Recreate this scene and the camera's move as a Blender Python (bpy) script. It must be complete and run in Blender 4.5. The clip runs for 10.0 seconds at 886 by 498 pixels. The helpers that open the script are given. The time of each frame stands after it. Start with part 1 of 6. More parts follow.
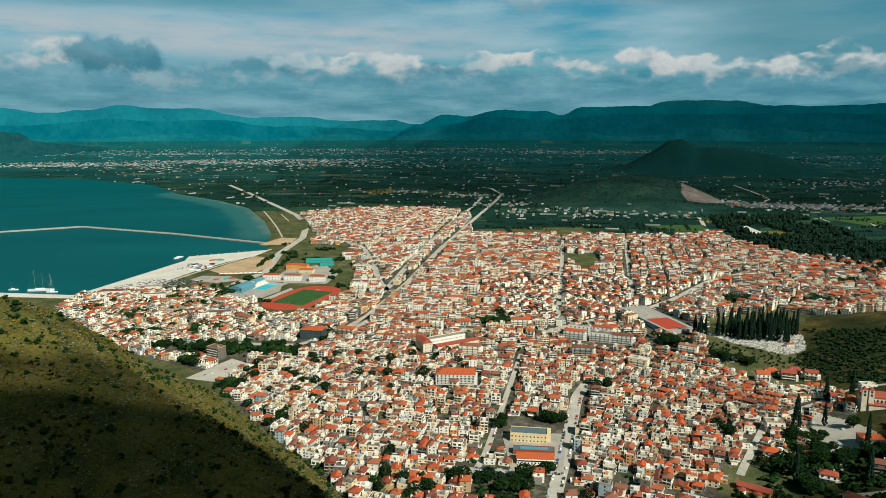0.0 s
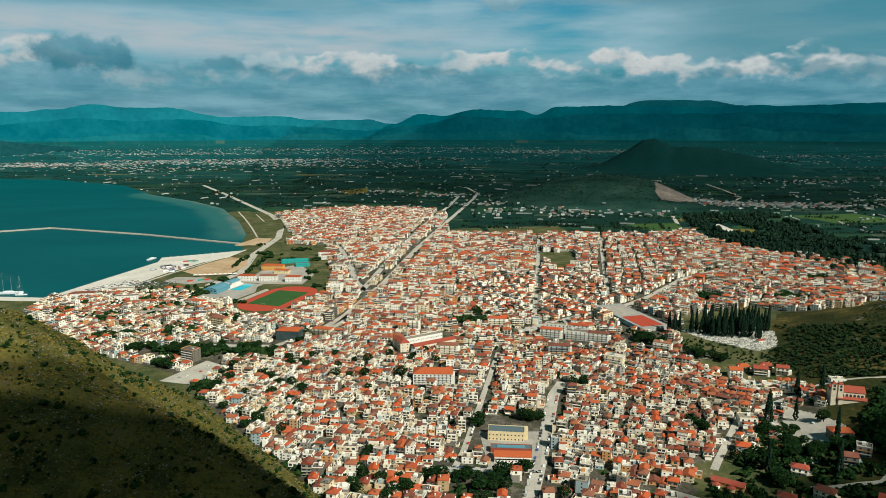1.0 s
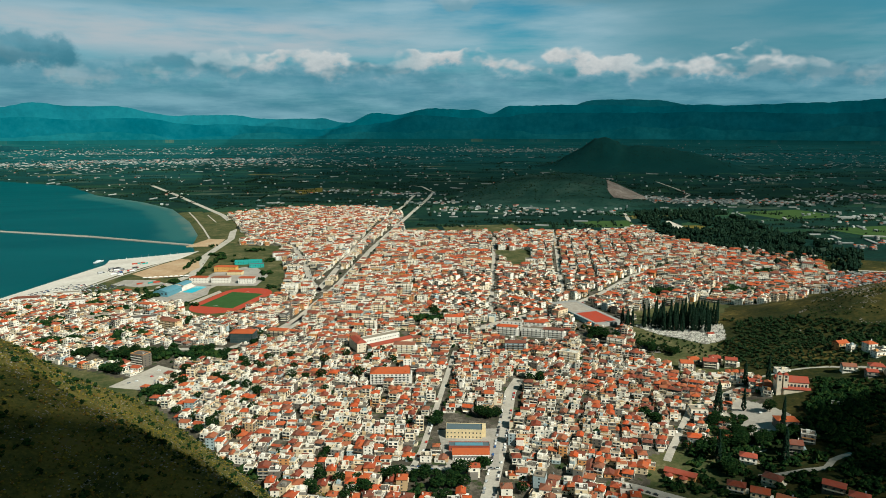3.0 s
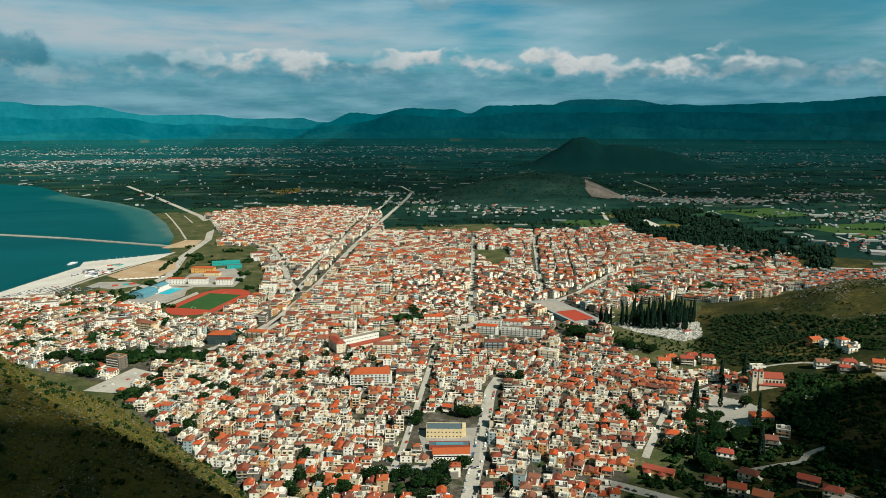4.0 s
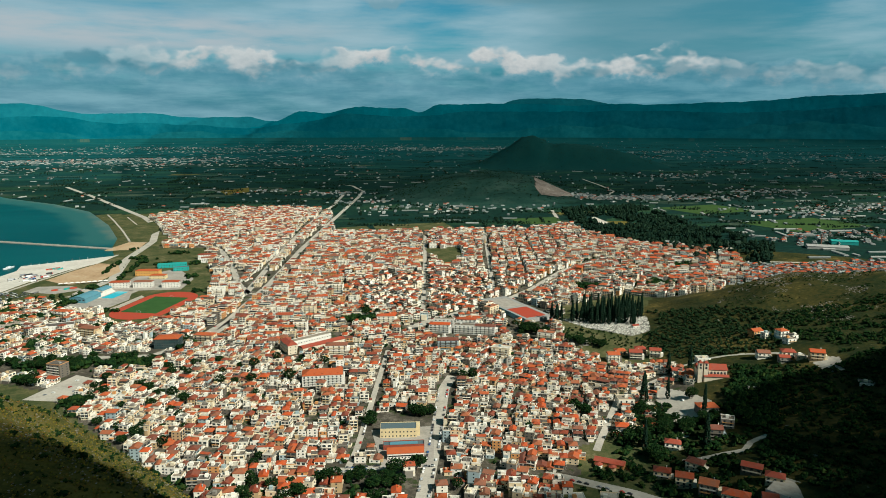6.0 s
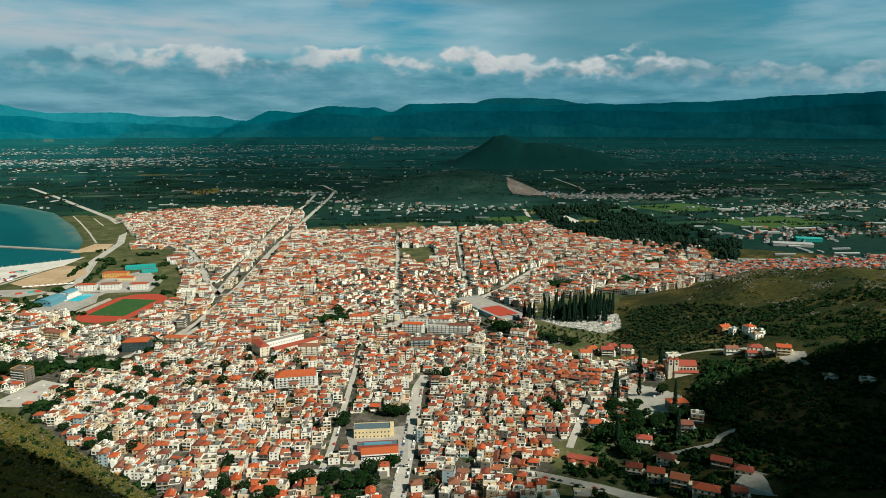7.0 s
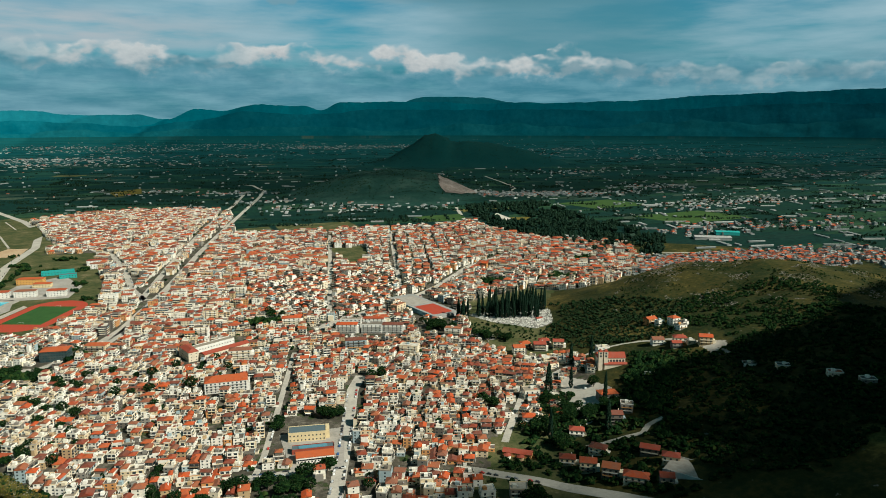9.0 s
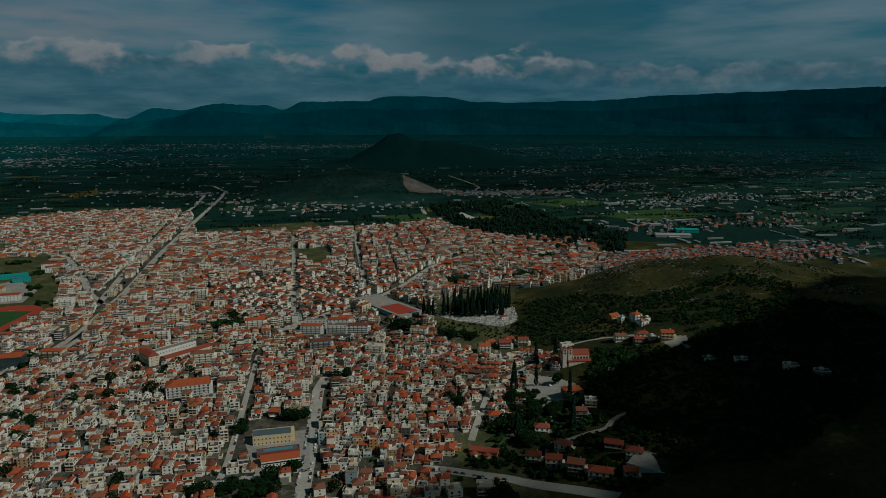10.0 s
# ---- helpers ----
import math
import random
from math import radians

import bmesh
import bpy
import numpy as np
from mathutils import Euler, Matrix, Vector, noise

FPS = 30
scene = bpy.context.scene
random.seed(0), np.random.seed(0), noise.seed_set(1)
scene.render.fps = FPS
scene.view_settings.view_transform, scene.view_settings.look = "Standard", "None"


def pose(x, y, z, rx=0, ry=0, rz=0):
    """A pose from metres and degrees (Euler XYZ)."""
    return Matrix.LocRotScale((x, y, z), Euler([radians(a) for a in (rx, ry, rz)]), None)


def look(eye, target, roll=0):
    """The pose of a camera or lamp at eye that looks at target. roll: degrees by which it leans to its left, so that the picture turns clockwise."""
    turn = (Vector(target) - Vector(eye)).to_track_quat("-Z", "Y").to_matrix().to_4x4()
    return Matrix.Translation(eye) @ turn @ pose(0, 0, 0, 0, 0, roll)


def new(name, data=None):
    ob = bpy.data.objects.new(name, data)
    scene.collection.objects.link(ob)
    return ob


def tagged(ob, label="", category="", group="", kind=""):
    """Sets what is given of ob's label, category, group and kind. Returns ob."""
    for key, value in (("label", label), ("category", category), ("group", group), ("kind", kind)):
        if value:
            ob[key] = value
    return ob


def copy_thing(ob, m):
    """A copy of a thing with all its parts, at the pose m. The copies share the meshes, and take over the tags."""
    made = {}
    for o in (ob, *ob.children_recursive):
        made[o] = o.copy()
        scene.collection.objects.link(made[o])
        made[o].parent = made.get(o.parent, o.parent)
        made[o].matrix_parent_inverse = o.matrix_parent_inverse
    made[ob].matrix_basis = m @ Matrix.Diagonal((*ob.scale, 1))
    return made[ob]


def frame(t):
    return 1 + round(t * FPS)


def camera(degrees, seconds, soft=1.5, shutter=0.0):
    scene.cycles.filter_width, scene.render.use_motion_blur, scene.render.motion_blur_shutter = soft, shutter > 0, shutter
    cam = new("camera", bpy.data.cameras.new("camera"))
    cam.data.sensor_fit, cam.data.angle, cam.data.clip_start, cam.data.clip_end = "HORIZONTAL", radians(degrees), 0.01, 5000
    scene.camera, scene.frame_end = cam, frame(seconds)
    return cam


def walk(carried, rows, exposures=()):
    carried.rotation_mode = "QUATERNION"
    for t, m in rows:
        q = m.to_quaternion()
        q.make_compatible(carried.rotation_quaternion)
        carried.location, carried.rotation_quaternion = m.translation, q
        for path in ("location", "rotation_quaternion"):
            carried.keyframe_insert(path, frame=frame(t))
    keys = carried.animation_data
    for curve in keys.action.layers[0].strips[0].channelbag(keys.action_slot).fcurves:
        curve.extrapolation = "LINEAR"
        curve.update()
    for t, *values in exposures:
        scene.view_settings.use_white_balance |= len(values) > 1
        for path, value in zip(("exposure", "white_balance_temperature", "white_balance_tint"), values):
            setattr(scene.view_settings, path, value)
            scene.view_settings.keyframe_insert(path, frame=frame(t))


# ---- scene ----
# ---- camera: a drone hovering 300 m over the bay, panning to its right ----
cam = camera(64.8, 10.0, soft=0.6)
EYE = Vector((0.0, 0.0, 300.0))
ROWS = [
    (0.0, 0.00, -9.94), (0.5, -0.95, -9.97), (1.0, -1.95, -9.98), (1.5, -2.90, -10.01),
    (2.0, -3.89, -10.03), (2.5, -4.78, -10.05), (4.0, -7.34, -10.09), (4.5, -8.32, -10.11),
    (5.0, -9.36, -10.13), (5.5, -10.32, -10.16), (7.0, -13.62, -10.22), (7.5, -14.84, -10.26),
    (8.0, -16.26, -10.27), (8.5, -17.68, -10.30), (9.0, -19.19, -10.33), (9.5, -20.61, -10.36),
    (10.0, -22.13, -10.37),
]
LIGHT = 0.33
FADE = [(t, LIGHT + stops) for t, stops in ((0.0, 0.0), (8.9, 0.0), (9.2, -0.3), (9.5, -0.75), (9.8, -1.32), (10.0, -1.72))]
FADE = [(t, stops, 5740 - 400 * min(1.0, max(0.0, (t - 8.9) / 1.1)), 2) for t, stops in FADE]
walk(cam, [(t, pose(*EYE, 90 + pitch, 0, yaw)) for t, yaw, pitch in ROWS], FADE)

# ---- light: sun from behind the right shoulder, teal sky with broken clouds ----
SUN_AZ, SUN_EL = 139.0, 41.0
sun_way = Vector((math.sin(radians(SUN_AZ)) * math.cos(radians(SUN_EL)), math.cos(radians(SUN_AZ)) * math.cos(radians(SUN_EL)), math.sin(radians(SUN_EL))))
lamp = bpy.data.lights.new("sun", "SUN")
lamp.energy, lamp.angle, lamp.color = 5.0, radians(0.6), (1.0, 0.89, 0.72)
new("sun", lamp).matrix_world = look(tuple(sun_way * 3000), (0, 0, 0))


class Nodes:
    """Short hand for node trees."""

    def __init__(self, tree):
        self.tree = tree
        tree.nodes.clear()

    def add(self, kind, inputs=None, **props):
        node = self.tree.nodes.new(kind)
        for key, value in props.items():
            setattr(node, key, value)
        for key, value in (inputs or {}).items():
            self.put(node, key, value)
        return node

    def put(self, node, key, value):
        socket = node.inputs[key]
        if isinstance(value, bpy.types.NodeSocket):
            self.tree.links.new(value, socket)
        elif isinstance(value, bpy.types.Node):
            self.tree.links.new(value.outputs[0], socket)
        else:
            socket.default_value = value

    def math(self, operation, a, b=0.0, clamp=False):
        node = self.add("ShaderNodeMath", {0: a, 1: b}, operation=operation, use_clamp=clamp)
        return node.outputs[0]

    def noise(self, vector, scale, detail=4.0, rough=0.55):
        return self.add("ShaderNodeTexNoise", {"Vector": vector, "Scale": scale, "Detail": detail, "Roughness": rough}).outputs["Fac"]

    def mix(self, fac, a, b, blend="MIX"):
        node = self.add("ShaderNodeMix", data_type="RGBA", blend_type=blend)
        for socket, value in ((node.inputs[0], fac), (node.inputs[6], a), (node.inputs[7], b)):
            if isinstance(value, bpy.types.NodeSocket):
                self.tree.links.new(value, socket)
            else:
                socket.default_value = value
        return node.outputs[2]

    def ramp(self, fac, stops, mode="LINEAR"):
        node = self.add("ShaderNodeValToRGB", {"Fac": fac})
        band = node.color_ramp
        band.interpolation = mode
        while len(band.elements) < len(stops):
            band.elements.new(0.5)
        for e, (at, colour) in zip(band.elements, stops):
            e.position, e.color = at, (*colour, 1)
        return node.outputs["Color"]

    def smooth(self, value, low, high):
        node = self.add("ShaderNodeMapRange", {"Value": value, "From Min": low, "From Max": high}, interpolation_type="SMOOTHSTEP")
        return node.outputs[0]


def make_world():
    world = bpy.data.worlds.new("sky")
    scene.world = world
    world.use_nodes = True
    n = Nodes(world.node_tree)
    way = n.add("ShaderNodeTexCoord").outputs["Generated"]
    parts = n.add("ShaderNodeSeparateXYZ", {0: way}).outputs
    azimuth = n.math("MULTIPLY", n.math("ARCTAN2", parts[0], parts[1]), 57.2958)
    height = n.math("MULTIPLY", n.math("ARCSINE", parts[2]), 57.2958)
    sky = n.add("ShaderNodeTexSky", sky_type="NISHITA", sun_disc=False, sun_elevation=radians(SUN_EL), sun_rotation=radians(SUN_AZ), altitude=300.0, dust_density=2.0)
    clear = n.mix(1.0, sky.outputs[0], (0.27, 0.73, 0.74, 1), "MULTIPLY")
    clear = n.mix(1.0, clear, (0.10, 0.10, 0.10, 1), "MULTIPLY")
    # broad sheets of high cloud with blue gaps
    flat = n.add("ShaderNodeCombineXYZ", {0: n.math("MULTIPLY", azimuth, 0.055), 1: n.math("MULTIPLY", height, 0.34), 2: 0.0}).outputs[0]
    sheet_noise = n.noise(flat, 1.25, 7.0, 0.55)
    high = n.smooth(sheet_noise, 0.30, 0.58)
    grey = n.mix(n.noise(flat, 2.6, 5.0), (0.17, 0.33, 0.37, 1), (0.62, 0.61, 0.60, 1))
    colour = n.mix(n.math("MULTIPLY", high, 0.85), clear, grey)
    band = n.math("MULTIPLY", n.math("MULTIPLY", n.smooth(height, 4.6, 6.2), n.smooth(height, 8.8, 7.0)), n.smooth(azimuth, 11.0, -9.0))
    gloom = n.math("MULTIPLY", n.smooth(n.math("ADD", height, n.math("MULTIPLY", sheet_noise, 3.0)), 9.9, 11.6), n.smooth(azimuth, 5.0, 20.0))
    colour = n.mix(n.math("MULTIPLY", gloom, 0.8), colour, (0.11, 0.22, 0.24, 1))
    colour = n.mix(n.math("MULTIPLY", band, n.smooth(n.noise(flat, 2.0, 5.0), 0.25, 0.6)), colour, (0.58, 0.51, 0.49, 1))

    def bank(colour, tops, full, spread, thick, shades, seed):
        """A row of cumulus: rounded heads, bright tops, grey bellies; tops and fullness by azimuth."""
        span = n.math("DIVIDE", n.math("ADD", azimuth, 40.0), 100.0)
        skyline = n.ramp(span, [((a + 40) / 100, (e / 10,) * 3) for a, e in tops])
        fullness = n.ramp(span, [((a + 40) / 100, (f,) * 3) for a, f in full])
        spot = n.add("ShaderNodeCombineXYZ", {0: azimuth, 1: n.math("MULTIPLY", height, 1.5), 2: seed}).outputs[0]
        warp = n.add("ShaderNodeTexNoise", {"Vector": spot, "Scale": 0.9, "Detail": 4.0}).outputs["Color"]
        bent = n.add("ShaderNodeVectorMath", {0: spot, 1: warp}, operation="ADD").outputs[0]
        large = n.add("ShaderNodeTexVoronoi", {"Vector": bent, "Scale": 0.38}, feature="SMOOTH_F1").outputs["Distance"]
        small = n.add("ShaderNodeTexVoronoi", {"Vector": bent, "Scale": 1.1}, feature="SMOOTH_F1").outputs["Distance"]
        lumps = n.math("ADD", n.math("MULTIPLY", n.math("SUBTRACT", 0.55, large), spread), n.math("MULTIPLY", n.math("SUBTRACT", 0.5, small), spread * 0.36))
        depth = n.math("SUBTRACT", n.math("ADD", n.math("MULTIPLY", skyline, 10.0), lumps), height)
        soft = n.noise(spot, 1.4, 6.0, 0.6)
        body = n.math("MULTIPLY", n.math("MULTIPLY", n.smooth(depth, 0.0, 0.5), n.smooth(depth, thick, thick * 0.35)), fullness)
        body = n.math("MULTIPLY", body, n.smooth(n.noise(spot, 0.33, 3.0), 0.36, 0.52))
        tone = n.math("DIVIDE", n.math("ADD", depth, n.math("MULTIPLY", n.math("SUBTRACT", soft, 0.5), 2.0)), thick * 0.8)
        return n.mix(body, colour, n.ramp(tone, shades))

    dim = n.math("MULTIPLY", n.smooth(azimuth, 2.0, -14.0), n.smooth(height, 8.0, 9.2))
    colour = n.mix(n.math("MULTIPLY", dim, 0.6), colour, (0.10, 0.27, 0.31, 1))
    thick = n.math("MULTIPLY", n.smooth(azimuth, 16.0, 25.0), n.smooth(azimuth, 44.0, 32.0))
    colour = n.mix(n.math("MULTIPLY", thick, 0.72), colour, (0.12, 0.26, 0.29, 1))
    # soft grey banks low over the mountains
    veil = n.math("MULTIPLY", n.smooth(height, 6.0, 3.2), 0.75)
    colour = n.mix(veil, colour, n.mix(n.smooth(n.noise(flat, 2.8, 6.0, 0.6), 0.3, 0.7), (0.06, 0.20, 0.25, 1), (0.25, 0.39, 0.42, 1)))
    colour = bank(colour, [(-40, 4.4), (-20, 4.0), (-10, 4.4), (5, 3.6), (20, 4.0), (40, 4.2), (60, 4.2)], [(-40, 0.6), (0, 0.55), (60, 0.5)], 2.2, 2.6,
                  [(0.0, (0.34, 0.43, 0.45)), (0.35, (0.21, 0.34, 0.38)), (1.0, (0.09, 0.24, 0.29))], 4.0)
    colour = bank(colour,
                  [(-40, 4.4), (-29, 5.4), (-27, 6.2), (-24, 5.0), (-20, 4.3), (-14, 5.0), (-7.5, 5.6), (-3, 5.4), (1, 4.8), (4.5, 6.0), (8, 5.6), (11.5, 5.0), (14.5, 5.6), (18.5, 5.5), (20.5, 4.5), (22.5, 5.0), (25, 4.8), (27.5, 5.0), (30.5, 5.4), (33, 4.4), (45, 4.0), (60, 4.4)],
                  [(-40, 0.3), (-29, 0.8), (-26, 0.9), (-22, 0.3), (-12, 0.35), (-8, 0.9), (-1, 0.85), (2, 0.45), (5, 1.0), (18, 1.0), (21, 0.75), (24, 0.95), (30, 1.0), (33, 0.4), (60, 0.3)], 2.1, 3.0,
                  [(0.0, (0.66, 0.58, 0.54)), (0.2, (0.84, 0.66, 0.58)), (0.55, (0.66, 0.54, 0.49)), (0.75, (0.32, 0.41, 0.43)), (1.0, (0.10, 0.25, 0.30))], 1.0)
    # darker puffs drifting before them
    colour = bank(colour, [(-40, 4.2), (-20, 4.4), (-13, 5.2), (-8, 4.2), (0, 5.0), (5, 3.8), (15, 3.6), (24, 4.4), (30, 4.4), (40, 4.0), (60, 4.2)], [(-40, 0.0), (-18, 0.3), (-13, 0.9), (-8, 0.3), (0, 0.85), (5, 0.2), (18, 0.2), (24, 0.7), (40, 0.6), (60, 0.5)], 1.5, 2.0,
                  [(0.0, (0.17, 0.31, 0.34)), (0.4, (0.09, 0.23, 0.27)), (1.0, (0.09, 0.24, 0.29))], 9.0)
    # two lone clouds: a dark one over the bay, a small bright one high up
    even = n.add("ShaderNodeCombineXYZ", {0: n.math("MULTIPLY", azimuth, 0.7), 1: n.math("MULTIPLY", height, 0.8), 2: 5.0}).outputs[0]
    rough = n.noise(even, 1.0, 4.0, 0.5)
    for a, e, ra, re, low, light in ((-24.6, 5.1, 3.7, 1.25, (0.07, 0.20, 0.24, 1), (0.17, 0.32, 0.36, 1)), (6.6, 9.45, 1.5, 0.75, (0.26, 0.36, 0.39, 1), (0.52, 0.52, 0.51, 1))):
        da = n.math("DIVIDE", n.math("SUBTRACT", azimuth, a), ra)
        de = n.math("DIVIDE", n.math("SUBTRACT", height, e), re)
        far_off = n.math("ADD", n.math("MULTIPLY", da, da), n.math("MULTIPLY", de, de))
        edge = n.math("ADD", far_off, n.math("MULTIPLY", n.math("SUBTRACT", rough, 0.5), 2.6))
        tint = n.mix(n.smooth(n.math("ADD", de, n.math("MULTIPLY", n.math("SUBTRACT", rough, 0.5), 2.0)), -0.6, 0.9), low, light)
        colour = n.mix(n.math("MULTIPLY", n.smooth(edge, 1.3, 0.5), 0.88), colour, tint)
    # made-up heavier cloud above the view: sky darkened to cut the fill light
    colour = n.mix(n.math("MULTIPLY", n.smooth(height, 10.8, 19.0), 0.93), colour, (0.025, 0.070, 0.080, 1))
    colour = n.mix(1.0, colour, (0.87, 1.03, 1.07, 1), "MULTIPLY")
    ground = n.mix(n.smooth(height, -1.0, 0.0), (0.05, 0.07, 0.06, 1), colour)
    back = n.add("ShaderNodeBackground", {"Color": ground, "Strength": 0.72})
    n.add("ShaderNodeOutputWorld", {"Surface": back})


make_world()


# ---- materials ----
def surface(name, colour, rough=0.85, build=None, metal=0.0, gloss=0.3):
    m = bpy.data.materials.new(name)
    m.use_nodes = True
    n = Nodes(m.node_tree)
    shader = n.add("ShaderNodeBsdfPrincipled", {"Base Color": (*colour, 1), "Roughness": rough, "Metallic": metal, "Specular IOR Level": gloss})
    n.add("ShaderNodeOutputMaterial", {"Surface": shader.outputs[0]})
    if build:
        build(n, shader)
    return m


def place_of(n):
    return n.add("ShaderNodeNewGeometry").outputs["Position"]


def bump(n, shader, value, strength, distance):
    n.put(shader, "Normal", n.add("ShaderNodeBump", {"Height": value, "Strength": strength, "Distance": distance}).outputs[0])


def varied(name, stops, per="island", rough=0.85, grain=0.6, grain_size=0.5, dirt=0.25, gloss=0.3):
    """A paint or stone whose tone differs from piece to piece, with stains of two sizes."""
    def build(n, shader):
        chance = n.add("ShaderNodeNewGeometry").outputs["Random Per Island"] if per == "island" else n.add("ShaderNodeObjectInfo").outputs["Random"]
        p = place_of(n)
        colour = n.ramp(chance, stops, "CONSTANT")
        stain = n.smooth(n.noise(p, 0.22, 4.0), 0.35, 0.7)
        colour = n.mix(n.math("MULTIPLY", stain, dirt), colour, (0.18, 0.15, 0.12, 1))
        small = n.noise(p, grain_size, 3.0)
        colour = n.mix(n.math("MULTIPLY", small, grain), colour, n.mix(1.0, colour, (0.62, 0.60, 0.58, 1), "MULTIPLY"))
        n.put(shader, "Base Color", colour)
    return surface(name, (0.5, 0.5, 0.5), rough, build, gloss=gloss)


def patchy(name, colours, size, fine=8.0, rough=0.95, relief=0.0, relief_size=1.0, spots=None):
    """Ground cover: broad patches of the given colours, broken by a finer grain."""
    def build(n, shader):
        p = place_of(n)
        broad = n.noise(p, 1.0 / size, 5.0, 0.6)
        small = n.noise(p, 1.0 / size * fine, 5.0, 0.65)
        both = n.math("ADD", n.math("MULTIPLY", broad, 0.6), n.math("MULTIPLY", small, 0.4))
        steps = [(0.3 + 0.4 * i / (len(colours) - 1), c) for i, c in enumerate(colours)]
        colour = n.ramp(both, steps)
        if spots:
            tint, spot_size, limit = spots
            colour = n.mix(n.smooth(n.noise(p, 1.0 / spot_size, 4.0, 0.7), limit, limit + 0.08), colour, (*tint, 1))
        n.put(shader, "Base Color", colour)
        if relief:
            bump(n, shader, n.noise(p, 1.0 / relief_size, 5.0, 0.7), 1.0, relief)
    return surface(name, colours[0], rough, build, gloss=0.1)


def field_pattern(n, shader):
    """Strips of crops, orchards and fallow in a patchwork that keeps its size to the end of the drawn-in plain."""
    near = n.add("ShaderNodeSeparateXYZ", {0: place_of(n)}).outputs
    flat = n.add("ShaderNodeCombineXYZ", {0: near[0], 1: near[1], 2: 0.0}).outputs[0]
    drawn = n.add("ShaderNodeVectorMath", {0: flat}, operation="LENGTH").outputs["Value"]
    share = n.math("MINIMUM", n.math("MAXIMUM", n.math("DIVIDE", n.math("SUBTRACT", drawn, 2500.0), 2100.0), 0.0), 0.993)
    true = n.math("SUBTRACT", n.math("MINIMUM", drawn, 2500.0), n.math("MULTIPLY", n.math("LOGARITHM", n.math("SUBTRACT", 1.0, share), math.e), 2100.0))
    p = n.add("ShaderNodeVectorMath", {0: flat, "Scale": n.math("DIVIDE", true, drawn)}, operation="SCALE").outputs[0]

    def patchwork(size, turn, seed):
        q = n.add("ShaderNodeMapping", {"Vector": p, "Scale": size, "Rotation": (0, 0, turn), "Location": (seed, 0, 0)}).outputs[0]
        cell = n.add("ShaderNodeTexVoronoi", {"Vector": q, "Scale": 1.0, "Randomness": 0.8}, distance="CHEBYCHEV")
        return n.add("ShaderNodeSeparateColor", {0: cell.outputs["Color"]}).outputs[0]

    tone = patchwork((0.0045, 0.011, 0.0), 0.22, 0.0)
    colour = n.ramp(tone, [(0.0, (0.006, 0.029, 0.020)), (0.22, (0.010, 0.038, 0.023)), (0.40, (0.019, 0.054, 0.026)), (0.52, (0.006, 0.030, 0.022)),
                           (0.66, (0.030, 0.072, 0.033)), (0.76, (0.009, 0.033, 0.024)), (0.86, (0.055, 0.080, 0.052)), (0.92, (0.010, 0.036, 0.023)), (0.994, (0.18, 0.15, 0.04))], "CONSTANT")
    strips = patchwork((0.002, 0.03, 0.0), 0.12, 7.0)
    colour = n.mix(n.math("MULTIPLY", n.smooth(strips, 0.35, 0.9), 0.55), colour, (0.005, 0.034, 0.026, 1))
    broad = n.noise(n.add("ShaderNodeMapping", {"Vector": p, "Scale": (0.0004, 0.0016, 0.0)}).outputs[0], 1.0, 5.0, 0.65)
    grain = n.noise(p, 0.07, 5.0, 0.7)
    colour = n.mix(n.smooth(grain, 0.42, 0.62), colour, n.mix(1.0, colour, (0.5, 0.55, 0.55, 1), "MULTIPLY"))
    # distant haze painted into the fields: teal mixed in with growing distance
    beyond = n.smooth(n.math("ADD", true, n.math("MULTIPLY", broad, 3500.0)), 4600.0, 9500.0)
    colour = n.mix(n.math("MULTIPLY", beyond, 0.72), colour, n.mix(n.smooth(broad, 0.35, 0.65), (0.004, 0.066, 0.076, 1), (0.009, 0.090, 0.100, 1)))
    n.put(shader, "Base Color", colour)


def water_look(n, shader):
    p = place_of(n)
    broad = n.noise(n.add("ShaderNodeMapping", {"Vector": p, "Scale": (0.001, 0.004, 1)}).outputs[0], 1.0, 4.0)
    deep = n.mix(n.smooth(broad, 0.35, 0.7), (0.003, 0.066, 0.074, 1), (0.006, 0.086, 0.092, 1))
    shelf = n.add("ShaderNodeAttribute", attribute_name="shelf").outputs["Fac"]
    edge = n.math("ADD", shelf, n.math("MULTIPLY", n.math("SUBTRACT", n.noise(p, 0.012, 4.0), 0.5), 0.5))
    colour = n.mix(n.math("MULTIPLY", n.smooth(edge, 0.15, 0.6), 0.85), deep, (0.035, 0.125, 0.115, 1))
    colour = n.mix(n.math("MULTIPLY", n.smooth(edge, 0.75, 1.05), 0.7), colour, (0.16, 0.19, 0.15, 1))
    n.put(shader, "Base Color", colour)
    bump(n, shader, n.noise(p, 0.12, 4.0), 0.25, 0.6)


WALL_PAINTS = [(0.0, (0.84, 0.79, 0.67)), (0.18, (0.74, 0.60, 0.39)), (0.27, (0.92, 0.88, 0.78)), (0.44, (0.52, 0.37, 0.20)), (0.50, (0.15, 0.13, 0.105)), (0.58, (0.80, 0.70, 0.51)), (0.72, (0.60, 0.29, 0.10)), (0.76, (0.89, 0.84, 0.73)), (0.88, (0.25, 0.23, 0.195)), (0.96, (0.36, 0.45, 0.47))]
CLAY = [(0.0, (0.40, 0.070, 0.018)), (0.16, (0.25, 0.048, 0.020)), (0.32, (0.48, 0.100, 0.024)), (0.48, (0.19, 0.052, 0.028)), (0.58, (0.37, 0.110, 0.042)), (0.72, (0.53, 0.085, 0.014)), (0.86, (0.28, 0.100, 0.052))]
